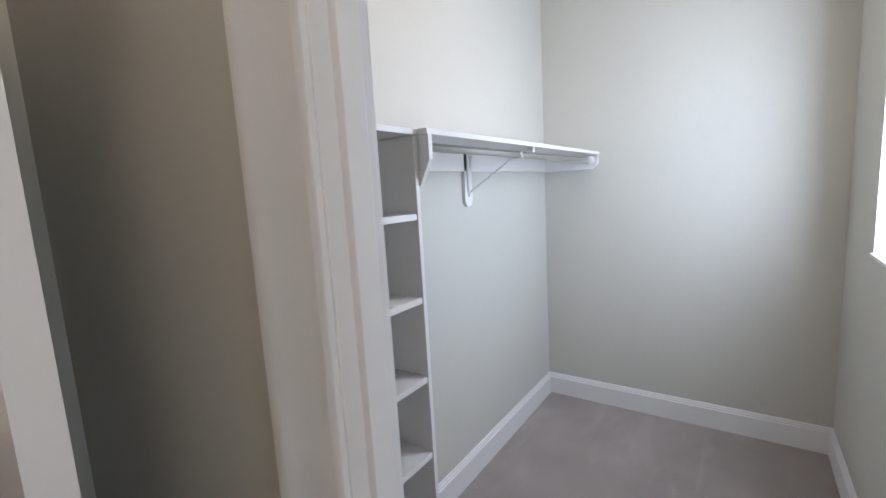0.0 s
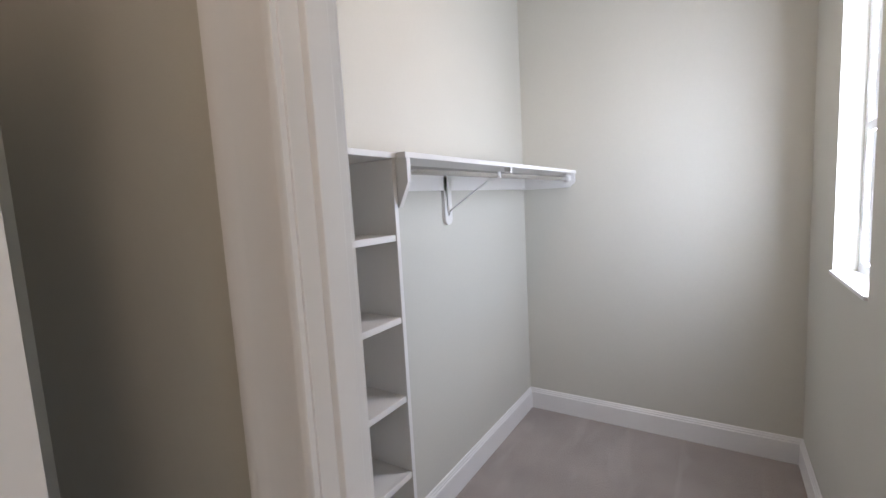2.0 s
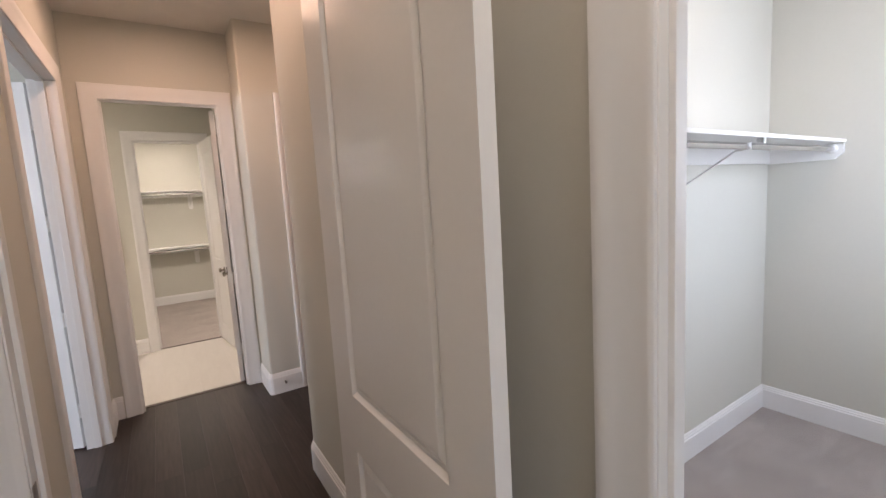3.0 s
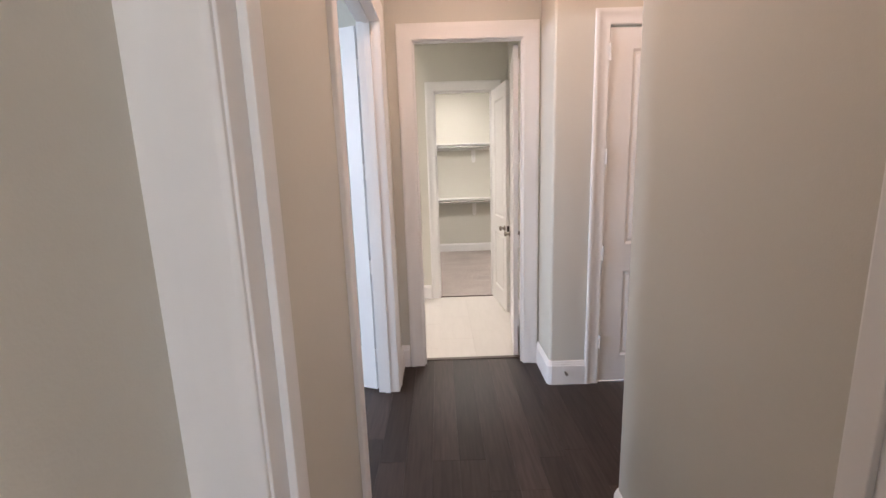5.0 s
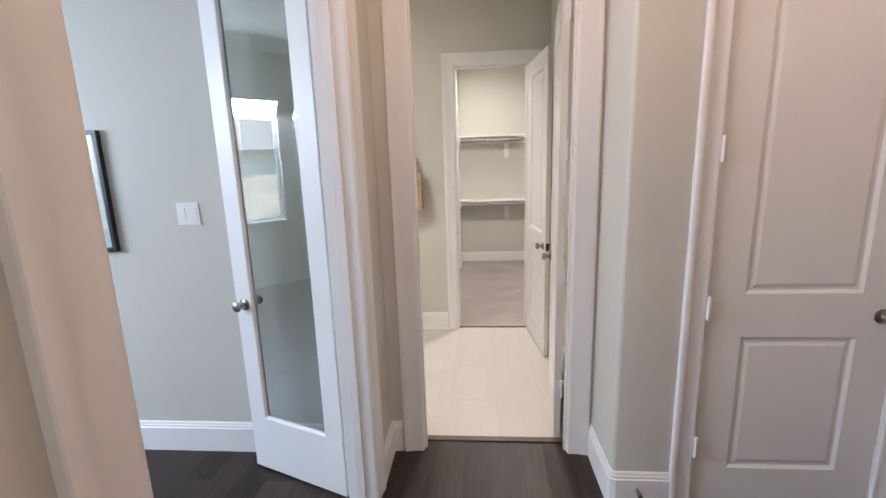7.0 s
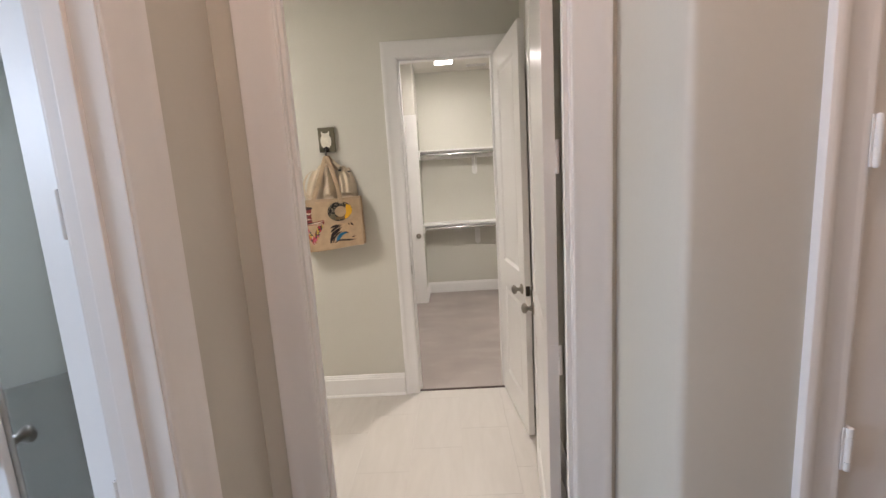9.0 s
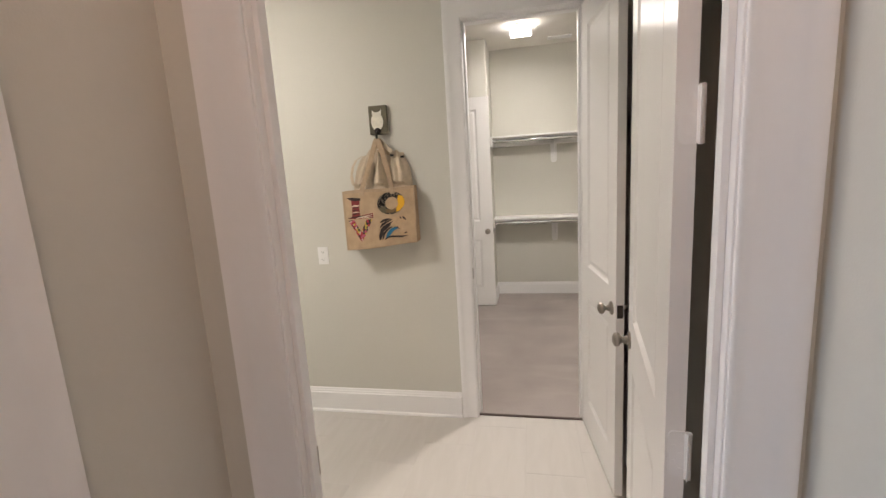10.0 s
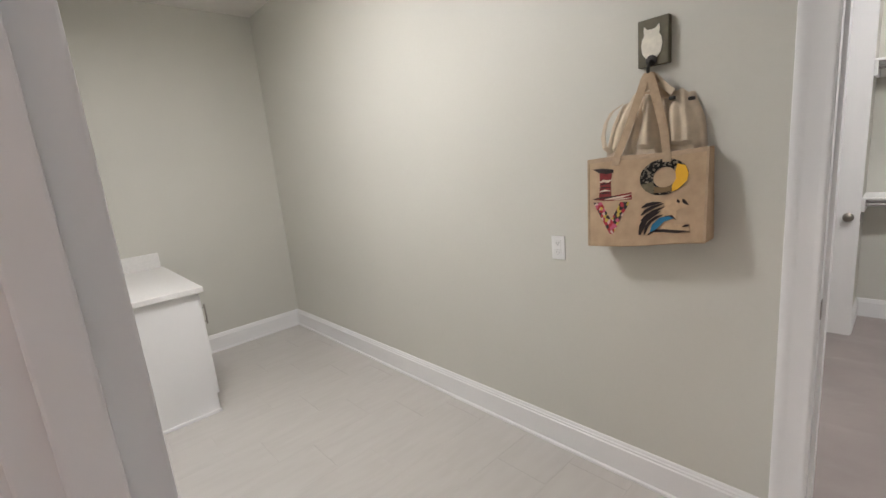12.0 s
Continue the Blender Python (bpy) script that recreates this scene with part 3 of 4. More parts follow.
for nm, x0, x1, y0, y1, z0, z1 in (("strike_plate", 0.232, 0.262, 1.960, 1.9625, 0.912, 0.978), ("strike_plate", -4.47, -4.44, 2.143, 2.1455, 0.925, 0.99), ("strike_plate", -2.650, -2.630, 2.011, 2.0135, 0.917, 0.987)):
    tagged(part(nm, boxes((x0, x1, y0, y1, z0, z1), bevel=0.0008), NICKEL), "small satin nickel strike plate on a jamb", "strike plate")

# ---- windows ----
def window(name, axis, face, a0, a1, z0, z1, label, out=1, transom=None):
    """A vinyl sash window set into the wall's outer part; face: the glass plane."""
    ob = thing(name, label, "window", kind="structure")
    w, d = 0.045, 0.03

    def at(u0, u1, p0, p1, k0, k1):
        return (u0, u1, min(p0, p1), max(p0, p1), k0, k1) if axis == "x" else (min(p0, p1), max(p0, p1), u0, u1, k0, k1)
    zm = transom or (z0 + z1) / 2
    for r in ((a0, a0 + w, z0, z1), (a1 - w, a1, z0, z1), (a0 + w, a1 - w, z0, z0 + w), (a0 + w, a1 - w, z1 - w, z1), (a0 + w, a1 - w, zm - 0.02, zm + 0.02)):
        part("window_frame", boxes(at(r[0], r[1], face - d, face + d, r[2], r[3]), bevel=0.004), VINYL, ob)
    for k0, k1 in ((z0 + w, zm - 0.02), (zm + 0.02, z1 - w)):
        p = part("pane", boxes(at(a0 + w, a1 - w, face - 0.003, face + 0.003, k0, k1)), WINGLASS, ob)
        p.visible_shadow = False
    if transom:
        am, zb = (a0 + a1) / 2, z0 + (zm - z0) * 0.70
        for r in ((am - 0.006, am + 0.006, z0 + w, zm - 0.02), (a0 + w, am - 0.006, zb - 0.006, zb + 0.006), (am + 0.006, a1 - w, zb - 0.006, zb + 0.006)):
            part("muntin", boxes(at(r[0], r[1], face + 0.006, face + 0.014, r[2], r[3])), VINYL, ob, "thin white glazing bar")
    part("window_sill", boxes(at(a0, a1, face - out * 0.02, face - out * 0.125, z0 - 0.012, z0 + 0.004), bevel=0.003), TRIM, ob)
    return ob


window("window_1", "y", 2.142, 4.575, 5.128, 1.24, 2.45, "narrow white sash window in the closet wall")
# Added, unseen window around the entry's fill lamp.
window("window_4", "y", 3.18, 2.10, 2.80, 0.90, 2.42, "unseen white sash window added to light the entry")
window("window_2", "x", -2.58, -1.55, -0.59, 0.90, 2.50, "white window with a transom pane in the study", out=-1, transom=2.25)
window("window_3", "x", -2.58, -0.36, 0.60, 0.90, 2.50, "white window with a transom pane in the study", out=-1, transom=2.25)

# ---- lamps ----
def flush_light(x, y, watts, colour, w=0.27, top=H):
    ob = thing("ceiling_light", "square flush ceiling light with a white glass shade", "ceiling light", "flush ceiling lights", at=pose(x, y, top))
    part("base_plate", boxes((-w / 2 + 0.02, w / 2 - 0.02, -w / 2 + 0.02, w / 2 - 0.02, -0.02, 0), bevel=0.003), NICKEL, ob)
    bm = boxes((-w / 2, w / 2, -w / 2, w / 2, -0.085, -0.02), bevel=0.012)
    part("shade", bm, LAMP_GLASS, ob, "glowing white glass shade")
    l = area("ceiling_lamp_light", (x, y, top - 0.10), (x, y, 0), w * 0.9, w * 0.9, watts, colour)
    l.data.spread = radians(175)
    return ob


def recessed_light(x, y, watts, colour):
    ob = thing("recessed_light", "round white recessed ceiling downlight", "ceiling light", "recessed downlights", at=pose(x, y, H))
    bm = bmesh.new()
    lathe(bm, (0, 0, 0.0), (0, 0, -1), [(0.0, 0.095), (0.004, 0.093), (0.006, 0.085), (0.006, 0.074)], 28)
    part("trim_ring", bm, TRIM, ob, smooth=True)
    bm = bmesh.new()
    lathe(bm, (0, 0, -0.006), (0, 0, -1), [(0.0, 0.074), (0.003, 0.06), (0.004, 0.02)], 28)
    part("lens", bm, LAMP_GLASS, ob, "glowing frosted lens", True)
    l = area("downlight", (x, y, H - 0.03), (x, y, 0), 0.15, 0.15, watts, colour)
    l.data.shape = "DISK"
    return ob


flush_light(-6.57, 2.46, FAR_W, SOFT, 0.21, HD)
# Unseen extra fixture, added to brighten the dressing room's shelves and door leaf.
flush_light(-5.05, 2.60, 11.5, SOFT, 0.21, HD)
flush_light(-2.98, 0.20, MUD_W, SOFT, 0.45)
flush_light(1.25, 4.25, CLOSET_W, WARM)
recessed_light(-0.68, 2.40, HALL_W * 0.6, WARM)
recessed_light(-1.70, 2.40, HALL_W * 1.12, WARM)
recessed_light(-1.55, 3.70, HALL_W * 0.6, WARM)
# Unseen downlight, added to lift the open entry door and the north wall.
recessed_light(1.45, 2.52, ENTRY_W, NEUTRAL)

vent = thing("ceiling_vent", "small white slatted ceiling vent", "vent", at=pose(-7.11, 2.875, HD))
part("backing", boxes((-0.038, 0.038, -0.115, 0.115, -0.003, -0.0005)), SLOT, vent)
for r in ((-0.05, 0.05, -0.13, -0.115), (-0.05, 0.05, 0.115, 0.13), (-0.05, -0.038, -0.115, 0.115), (0.038, 0.05, -0.115, 0.115)):
    part("frame", boxes((r[0], r[1], r[2], r[3], -0.01, 0.0), bevel=0.002), TRIM, vent)
for k in range(5):
    part("slat", boxes((-0.03 + k * 0.015 - 0.004, -0.03 + k * 0.015 + 0.004, -0.115, 0.115, -0.008, -0.005)), TRIM, vent)

# ---- walk-in closet ----
tower = thing("shelf_tower", "white built-in shelf tower with deep open shelves", "shelving")
for y in (3.734, 3.079):
    part("side_panel", boxes((0.186, 0.722, y, y + 0.018, 0.0, 1.783), bevel=0.0015), SHELF, tower)
for z in (0.16, 0.436, 0.711, 0.986, 1.261, 1.537):
    shelf = part("shelf", boxes((0.1895, 0.706, 3.098, 3.733, z - 0.019, z)), SHELF, tower)
    part("nosing", boxes((0.7065, 0.7185, 3.098, 3.733, z - 0.0205, z + 0.0008), bevel=0.002), SHELF, shelf)
part("top_shelf", boxes((0.371, 0.726, 3.079, 3.752, 1.784, 1.803), bevel=0.002), SHELF, tower)
# White sheet added over the greige wall; its colour stands in for light there.
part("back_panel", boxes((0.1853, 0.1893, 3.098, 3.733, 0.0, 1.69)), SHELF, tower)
part("cleat", boxes((0.1855, 0.204, 3.098, 3.733, 1.69, 1.783), bevel=0.002), SHELF, tower)


def hang_bracket(parent, place, drop=0.27, reach=0.32):
    """A wall plate with a rounded foot and a wire arm that carries the rod. place(u, v, w): along the wall, up, out."""
    n = 10
    h = 0.036
    outline = [(-h, 0), (h, 0)] + [(h * math.cos(math.pi * k / n), -drop + h - h * math.sin(math.pi * k / n)) for k in range(n + 1)]
    br = part("bracket", prism(bmesh.new(), outline, place, 0.019), SHELF, parent, "rounded white wall bracket")
    part("spine", prism(bmesh.new(), [(-0.013, -0.004), (0.013, -0.004), (0.013, -drop + 0.07), (0.0, -drop + 0.055), (-0.013, -drop + 0.07)], lambda u, v, w: place(u, v, 0.0192 + w), 0.006), SHELF, br)
    bm = bmesh.new()
    pts = [(0.0, -drop + 0.05, 0.02), (0.0, -drop + 0.075, 0.03), (0.0, -0.045, reach - 0.05), (0.0, -0.045, reach - 0.02), (0.0, -0.03, reach - 0.005)]
    for a, b in zip(pts, pts[1:]):
        tube(bm, place(*a), place(*b), 0.0045, 8)
    tube(bm, place(0, -drop + 0.05, 0.022), place(0, -0.01, 0.022), 0.005, 8)
    part("wire_arm", bm, SHELF, br)
    return br


hang = thing("hanging_shelf", "white closet shelf with a steel hanging rod", "shelf", "closet hanging shelves")
part("board", boxes((0.371, 0.762, 3.754, 5.709, 1.784, 1.803), bevel=0.002), SHELF, hang)
part("back_cleat", boxes((0.3705, 0.389, 3.775, 5.688, 1.695, 1.783), bevel=0.002), SHELF, hang)
part("end_cleat", prism(bmesh.new(), [(0.3705, 1.783), (0.755, 1.783), (0.755, 1.725), (0.715, 1.69), (0.3705, 1.69)], lambda u, v, w: Vector((u, 5.709 - w, v)), 0.019), SHELF, hang)
part("end_bracket", prism(bmesh.new(), [(0.3705, 1.783), (0.766, 1.783), (0.766, 1.705), (0.725, 1.625), (0.3705, 1.625)], lambda u, v, w: Vector((u, 3.754 + w, v)), 0.019), SHELF, hang)
part("rod", tube(bmesh.new(), (0.703, 3.772, 1.752), (0.703, 5.692, 1.752), 0.0155, 18), CHROME, hang, "polished steel rod", True)
for y, s in ((5.690, -1), (3.774, 1)):
    bm = bmesh.new()
    lathe(bm, (0.703, y, 1.752), (0, s, 0), [(0, 0.028), (0.006, 0.028), (0.014, 0.021), (0.016, 0.018)])
    part("rod_socket", bm, PLASTIC, hang, smooth=True)
part("rod_clip", boxes((0.690, 0.722, 4.548, 4.560, 1.735, 1.768), (0.714, 0.722, 4.530, 4.560, 1.746, 1.762), bevel=0.0015), PLASTIC, hang, "small white plastic rod clip")
part("lip_clip", boxes((0.735, 0.764, 4.570, 4.584, 1.764, 1.783), (0.756, 0.764, 4.570, 4.598, 1.758, 1.783), bevel=0.0015), PLASTIC, hang, "small white plastic tab under the shelf's lip")
hang_bracket(hang, lambda u, v, w: Vector((0.37 + w, 4.601 + u, 1.783 + v)))

# ---- hall and study ----
def plate(name, face, y0, z0, w, h, label, gangs, axis="x", kind="rocker"):
    """A wall plate with rockers or sockets. face: the wall plane, proud to +x or, with axis y, to +y."""
    at = pose(face, y0, z0, 0, 0, 0) if axis == "x" else pose(y0, face, z0, 0, 0, 90) @ Matrix.Diagonal((1, -1, 1, 1))
    ob = thing(name, label, "light switch" if kind == "rocker" else "outlet", at=at)
    part("cover", boxes((0.0, 0.006, 0, w, 0, h), bevel=0.0022), PLASTIC, ob)
    for k in range(gangs):
        c = w * (k + 0.5) / gangs
        if kind == "rocker":
            part("rocker", boxes((0.0062, 0.009, c - 0.0165, c + 0.0165, h / 2 - 0.033, h / 2 + 0.033), bevel=0.001), PLASTIC, ob)
        else:
            for z in (h * 0.30, h * 0.70):
                soc = part("socket", boxes((0.0062, 0.0085, c - 0.017, c + 0.017, z - 0.014, z + 0.014), bevel=0.002), PLASTIC, ob)
                part("slots", boxes((0.0086, 0.009, c - 0.008, c - 0.006, z - 0.004, z + 0.006), (0.0086, 0.009, c + 0.005, c + 0.007, z - 0.004, z + 0.006), (0.0086, 0.009, c - 0.002, c + 0.002, z - 0.010, z - 0.006)), SLOT, soc)
    return ob


plate("light_switch", -2.55, 0.762, 1.330, 0.122, 0.118, "white double rocker light switch on the study wall", 2)
plate("light_switch", 1.87, 0.702, 1.335, 0.117, 0.112, "white double rocker light switch beside the entry door", 2, "y")
plate("wall_outlet", -4.43, 1.127, 1.040, 0.072, 0.117, "white duplex outlet below the hanging bag", 1, kind="socket")

pic = thing("picture_frame", "black framed print behind glass on the study wall", "picture", at=pose(-2.55, 0, 0))
py0, py1, pz0, pz1, fw = -0.10, 0.408, 1.197, 1.826, 0.022
for r in ((py0, py1, pz0, pz0 + fw), (py0, py1, pz1 - fw, pz1), (py0, py0 + fw, pz0 + fw, pz1 - fw), (py1 - fw, py1, pz0 + fw, pz1 - fw)):
    part("frame", boxes((0.0, 0.028, r[0], r[1], r[2], r[3]), bevel=0.002), BLACK, pic)
mount = part("print", boxes((0.002, 0.010, py0 + fw, py1 - fw, pz0 + fw, pz1 - fw)), PAPER, pic, "white printed sheet")
part("glazing", boxes((0.016, 0.018, py0 + fw, py1 - fw, pz0 + fw, pz1 - fw)), GLASS, pic).visible_shadow = False

bm = bmesh.new()
for k in range(9):
    tube(bm, (-2.530 + k * 0.007, 1.20, 0.06), (-2.5265 + k * 0.007, 1.20, 0.06), 0.0062, 10)
tube(bm, (-2.532, 1.20, 0.06), (-2.466, 1.20, 0.06), 0.0045, 10)
tube(bm, (-2.466, 1.20, 0.06), (-2.452, 1.20, 0.06), 0.008, 12)
tagged(part("spring_door_stop", bm, NICKEL, smooth=True), "spring door stop on the study baseboard", "door stop")
tagged(part("door_bumper", tube(tube(bmesh.new(), (-2.195, 3.045, 0.10), (-2.165, 3.045, 0.10), 0.006, 10), (-2.165, 3.045, 0.10), (-2.150, 3.045, 0.10), 0.010, 12), NICKEL, smooth=True), "small metal door stop screwed to the baseboard", "door stop")

# ---- tiled room ----
cab = thing("base_cabinet", "white base cabinet with a plain end panel", "cabinet")
part("body", boxes((-3.265, -2.652, -2.095, -0.888, 0.10, 0.865), bevel=0.002), TRIM, cab)
part("end_panel", boxes((-3.266, -2.652, -0.8875, -0.876, 0.0, 0.865), bevel=0.0015), TRIM, cab)
part("toe_kick", boxes((-3.20, -2.652, -2.095, -0.895, 0.0, 0.10)), TRIM, cab)
part("base_trim", boxes((-3.272, -2.652, -0.8755, -0.862, 0.0, 0.022), bevel=0.004), TRIM, cab)
for k in range(2):
    y0 = -2.08 + k * 0.595
    d = part("cabinet_door", boxes((-3.286, -3.267, y0, y0 + 0.585, 0.125, 0.845), bevel=0.003), TRIM, cab)
    hd = bmesh.new()
    yy = y0 + (0.05 if k == 0 else 0.535)
    tube(hd, (-3.312, yy, 0.62), (-3.312, yy, 0.76), 0.005, 10)
    tube(hd, (-3.286, yy, 0.64), (-3.312, yy, 0.64), 0.004, 8)
    tube(hd, (-3.286, yy, 0.74), (-3.312, yy, 0.74), 0.004, 8)
    part("handle", hd, NICKEL, d, "bar handle", True)
top = thing("countertop", "pale worktop with a low backsplash over the cabinet", "countertop")
part("slab", boxes((-3.305, -2.650, -2.098, -0.850, 0.866, 0.902), bevel=0.004), LAMINATE, top)
part("backsplash", boxes((-3.285, -2.650, -2.098, -2.078, 0.903, 1.03), bevel=0.003), LAMINATE, top)
part("backsplash", boxes((-2.670, -2.650, -2.077, -0.862, 0.903, 1.03), bevel=0.003), LAMINATE, top)

# owl plaque with its hook
X0 = -4.43
plaque = thing("hook_plaque", "olive wooden plaque with a white bird shape and a dark hook", "wall hook", at=pose(X0, 1.617, 1.922))
part("board", boxes((0.0, 0.030, -0.052, 0.059, -0.083, 0.083), bevel=0.003), PLAQUE, plaque)
owl = [(0.0, -0.058), (0.020, -0.055), (0.033, -0.038), (0.038, -0.010), (0.034, 0.014), (0.026, 0.026), (0.029, 0.042), (0.027, 0.058), (0.016, 0.046), (0.0, 0.043)]
owl += [(-u, v) for u, v in owl[-2:0:-1]]
part("bird_shape", prism(bmesh.new(), owl, lambda u, v, w: Vector((0.0303 + w, u, v)), 0.004), OWL, plaque, "chalk-white bird silhouette")
bm = bmesh.new()
lathe(bm, (0.034, 0, -0.066), (1, 0, 0), [(0, 0.020), (0.003, 0.020), (0.005, 0.012)])
pts = [(0.036, 0, -0.066), (0.055, 0, -0.078), (0.066, 0, -0.098), (0.064, 0, -0.112), (0.052, 0, -0.116)]
for a, b in zip(pts, pts[1:]):
    tube(bm, a, b, 0.006, 10)
part("hook", bm, IRON, plaque, "dark iron hook", True)

# jute tote bag hanging from the hook
bag = thing("tote_bag", "natural jute tote bag with patchwork letters, hanging from the hook", "bag", at=pose(0, -0.013, 0))


def skin(rows, material, name, parent, label="", thick=0.003, smooth=True):
    """A cloth sheet from a grid of points, with thickness."""
    bm = bmesh.new()
    vs = [[bm.verts.new(p) for p in r] for r in rows]
    for a, b in zip(vs, vs[1:]):
        for k in range(len(a) - 1):
            bm.faces.new((a[k], a[k + 1], b[k + 1], b[k]))
    bmesh.ops.recalc_face_normals(bm, faces=bm.faces)
    bmesh.ops.solidify(bm, geom=list(bm.faces), thickness=thick)
    return part(name, bm, material, parent, label, smooth)


BT, BB = (1.382, 1.836, 1.508, 1.522), (1.410, 1.842, 1.150, 1.188)


def bag_point(s, t, out=0.0):
    """A point of the bag's front: s along from 0 to 1, t from the top edge 0 to the foot 1."""
    y = (BT[0] + (BT[1] - BT[0]) * s) * (1 - t) + (BB[0] + (BB[1] - BB[0]) * s) * t
    z = (BT[2] + (BT[3] - BT[2]) * s) * (1 - t) + (BB[2] + (BB[3] - BB[2]) * s) * t
    x = -4.366 + 0.066 * t - 0.020 * s * t + 0.010 * math.sin(math.pi * s) * math.sin(math.pi * min(t, 0.9)) + out
    return Vector((x, y, z + 0.003 * math.sin(7 * s + 2 * t)))


def back_point(s, t):
    p = bag_point(s, t)
    return Vector((-4.424 + 0.006 * t, p.y, p.z))


N = 14
skin([[bag_point(i / N, j / N) for i in range(N + 1)] for j in range(N + 1)], JUTE, "front_panel", bag)
skin([[back_point(i / N, j / N) for i in range(N + 1)] for j in range(N + 1)], JUTE, "back_panel", bag)
for s in (0, 1):
    skin([[back_point(s, j / N).lerp(bag_point(s, j / N), k / 4) + Vector((0, (0.012 if s == 0 else -0.012) * math.sin(math.pi * k / 4) * (1 - j / N), 0)) for k in range(5)] for j in range(N + 1)], JUTE, "gusset", bag)
skin([[back_point(i / N, 1).lerp(bag_point(i / N, 1), k / 4) for i in range(N + 1)] for k in range(5)], JUTE, "bottom_panel", bag)
for f in (bag_point, back_point):
    skin([[f(i / N, 0.0) + Vector((0.0025, 0, 0.001)) for i in range(N + 1)], [f(i / N, 0.045) + Vector((0.0025, 0, 0)) for i in range(N + 1)]], STRAP, "top_binding", bag)
for s in (0.0, 1.0):
    skin([[bag_point(s, j / N, 0.003) + Vector((0, d, 0)) for d in (-0.003, 0.005)] for j in range(N + 1)], STRAP, "piping", bag)


def strap(name, pts, width, material, parent, across=(0, 1, 0)):
    rows, a = [], Vector(across) * (width / 2)
    fine = []
    for k in range(len(pts) - 1):
        for j in range(5):
            fine.append(Vector(pts[k]).lerp(Vector(pts[k + 1]), j / 5))
    fine.append(Vector(pts[-1]))
    for p in fine:
        rows.append([p - a, p - a / 3 + Vector((0.001, 0, 0)), p + a / 3 + Vector((0.001, 0, 0)), p + a])
    return skin(rows, material, name, parent, thick=0.0035)


HK = Vector((X0 + 0.062, 1.630, 1.808))
strap("handle", [bag_point(0.27, 0.10, 0.006), bag_point(0.285, 0.0, 0.006), (-4.360, 1.548, 1.60), (-4.358, 1.592, 1.71), HK + Vector((0.002, -0.010, -0.012)), HK + Vector((0, 0.0, 0.004))], 0.030, STRAP, bag)
strap("handle", [HK + Vector((0, 0.0, 0.004)), HK + Vector((0.002, 0.010, -0.012)), (-4.358, 1.664, 1.71), (-4.360, 1.690, 1.60), bag_point(0.70, 0.0, 0.006), bag_point(0.705, 0.10, 0.006)], 0.030, STRAP, bag)
strap("handle", [back_point(0.33, 0.02), (-4.415, 1.560, 1.62), (-4.405, 1.608, 1.74), HK + Vector((-0.012, -0.004, 0.0)), HK + Vector((-0.012, 0.004, 0.0)), (-4.405, 1.668, 1.74), (-4.415, 1.735, 1.60), back_point(0.74, 0.02)], 0.030, STRAP, bag)

# patchwork letters stitched to the front
def flat_letter(char, name, s0, s1, t0, t1, material):
    """A letter in the built-in font, laid on the bag's front between the given shares of its width and height."""
    cu = bpy.data.curves.new(name, "FONT")
    cu.body, cu.size, cu.resolution_u, cu.offset = char, 1.0, 6, 0.035
    tmp = bpy.data.objects.new(name, cu)
    scene.collection.objects.link(tmp)
    me = bpy.data.meshes.new_from_object(tmp.evaluated_get(bpy.context.evaluated_depsgraph_get()))
    bpy.data.objects.remove(tmp)
    bm = bmesh.new()
    bm.from_mesh(me)
    bmesh.ops.triangulate(bm, faces=bm.faces)
    for _ in range(2):
        bmesh.ops.subdivide_edges(bm, edges=[e for e in bm.edges if e.calc_length() > 0.12], cuts=1)
        bmesh.ops.triangulate(bm, faces=bm.faces)
    xs, ys = [v.co.x for v in bm.verts], [v.co.y for v in bm.verts]
    x0, x1, y0, y1 = min(xs), max(xs), min(ys), max(ys)
    for v in bm.verts:
        v.co = bag_point(s0 + (s1 - s0) * (v.co.x - x0) / (x1 - x0), t1 - (t1 - t0) * (v.co.y - y0) / (y1 - y0), 0.0045)
    return part(name, bm, material, bag)


def patch(name, material, outline, out=0.0045, parent=None):
    bm = bmesh.new()
    bm.faces.new([bm.verts.new(bag_point(s, t, out)) for s, t in outline])
    bmesh.ops.triangulate(bm, faces=bm.faces)
    bmesh.ops.solidify(bm, geom=list(bm.faces), thickness=0.001)
    return part(name, bm, material, parent or bag)


def stripe(material, pts, width, parent, out=0.0072):
    """A tapered, bending stripe of printed cloth on the bag's front."""
    left, right, n = [], [], len(pts)
    for k, (s, t) in enumerate(pts):
        a, b = pts[max(k - 1, 0)], pts[min(k + 1, n - 1)]
        ds, dt = b[0] - a[0], b[1] - a[1]
        ln = math.hypot(ds, dt)
        w = width * (0.35 if k == 0 else 0.15 if k == n - 1 else 1.0) / 2
        left.append((s - dt / ln * w, t + ds / ln * w))
        right.append((s + dt / ln * w, t - ds / ln * w))
    return patch("stripe", material, left + right[::-1], out, parent)


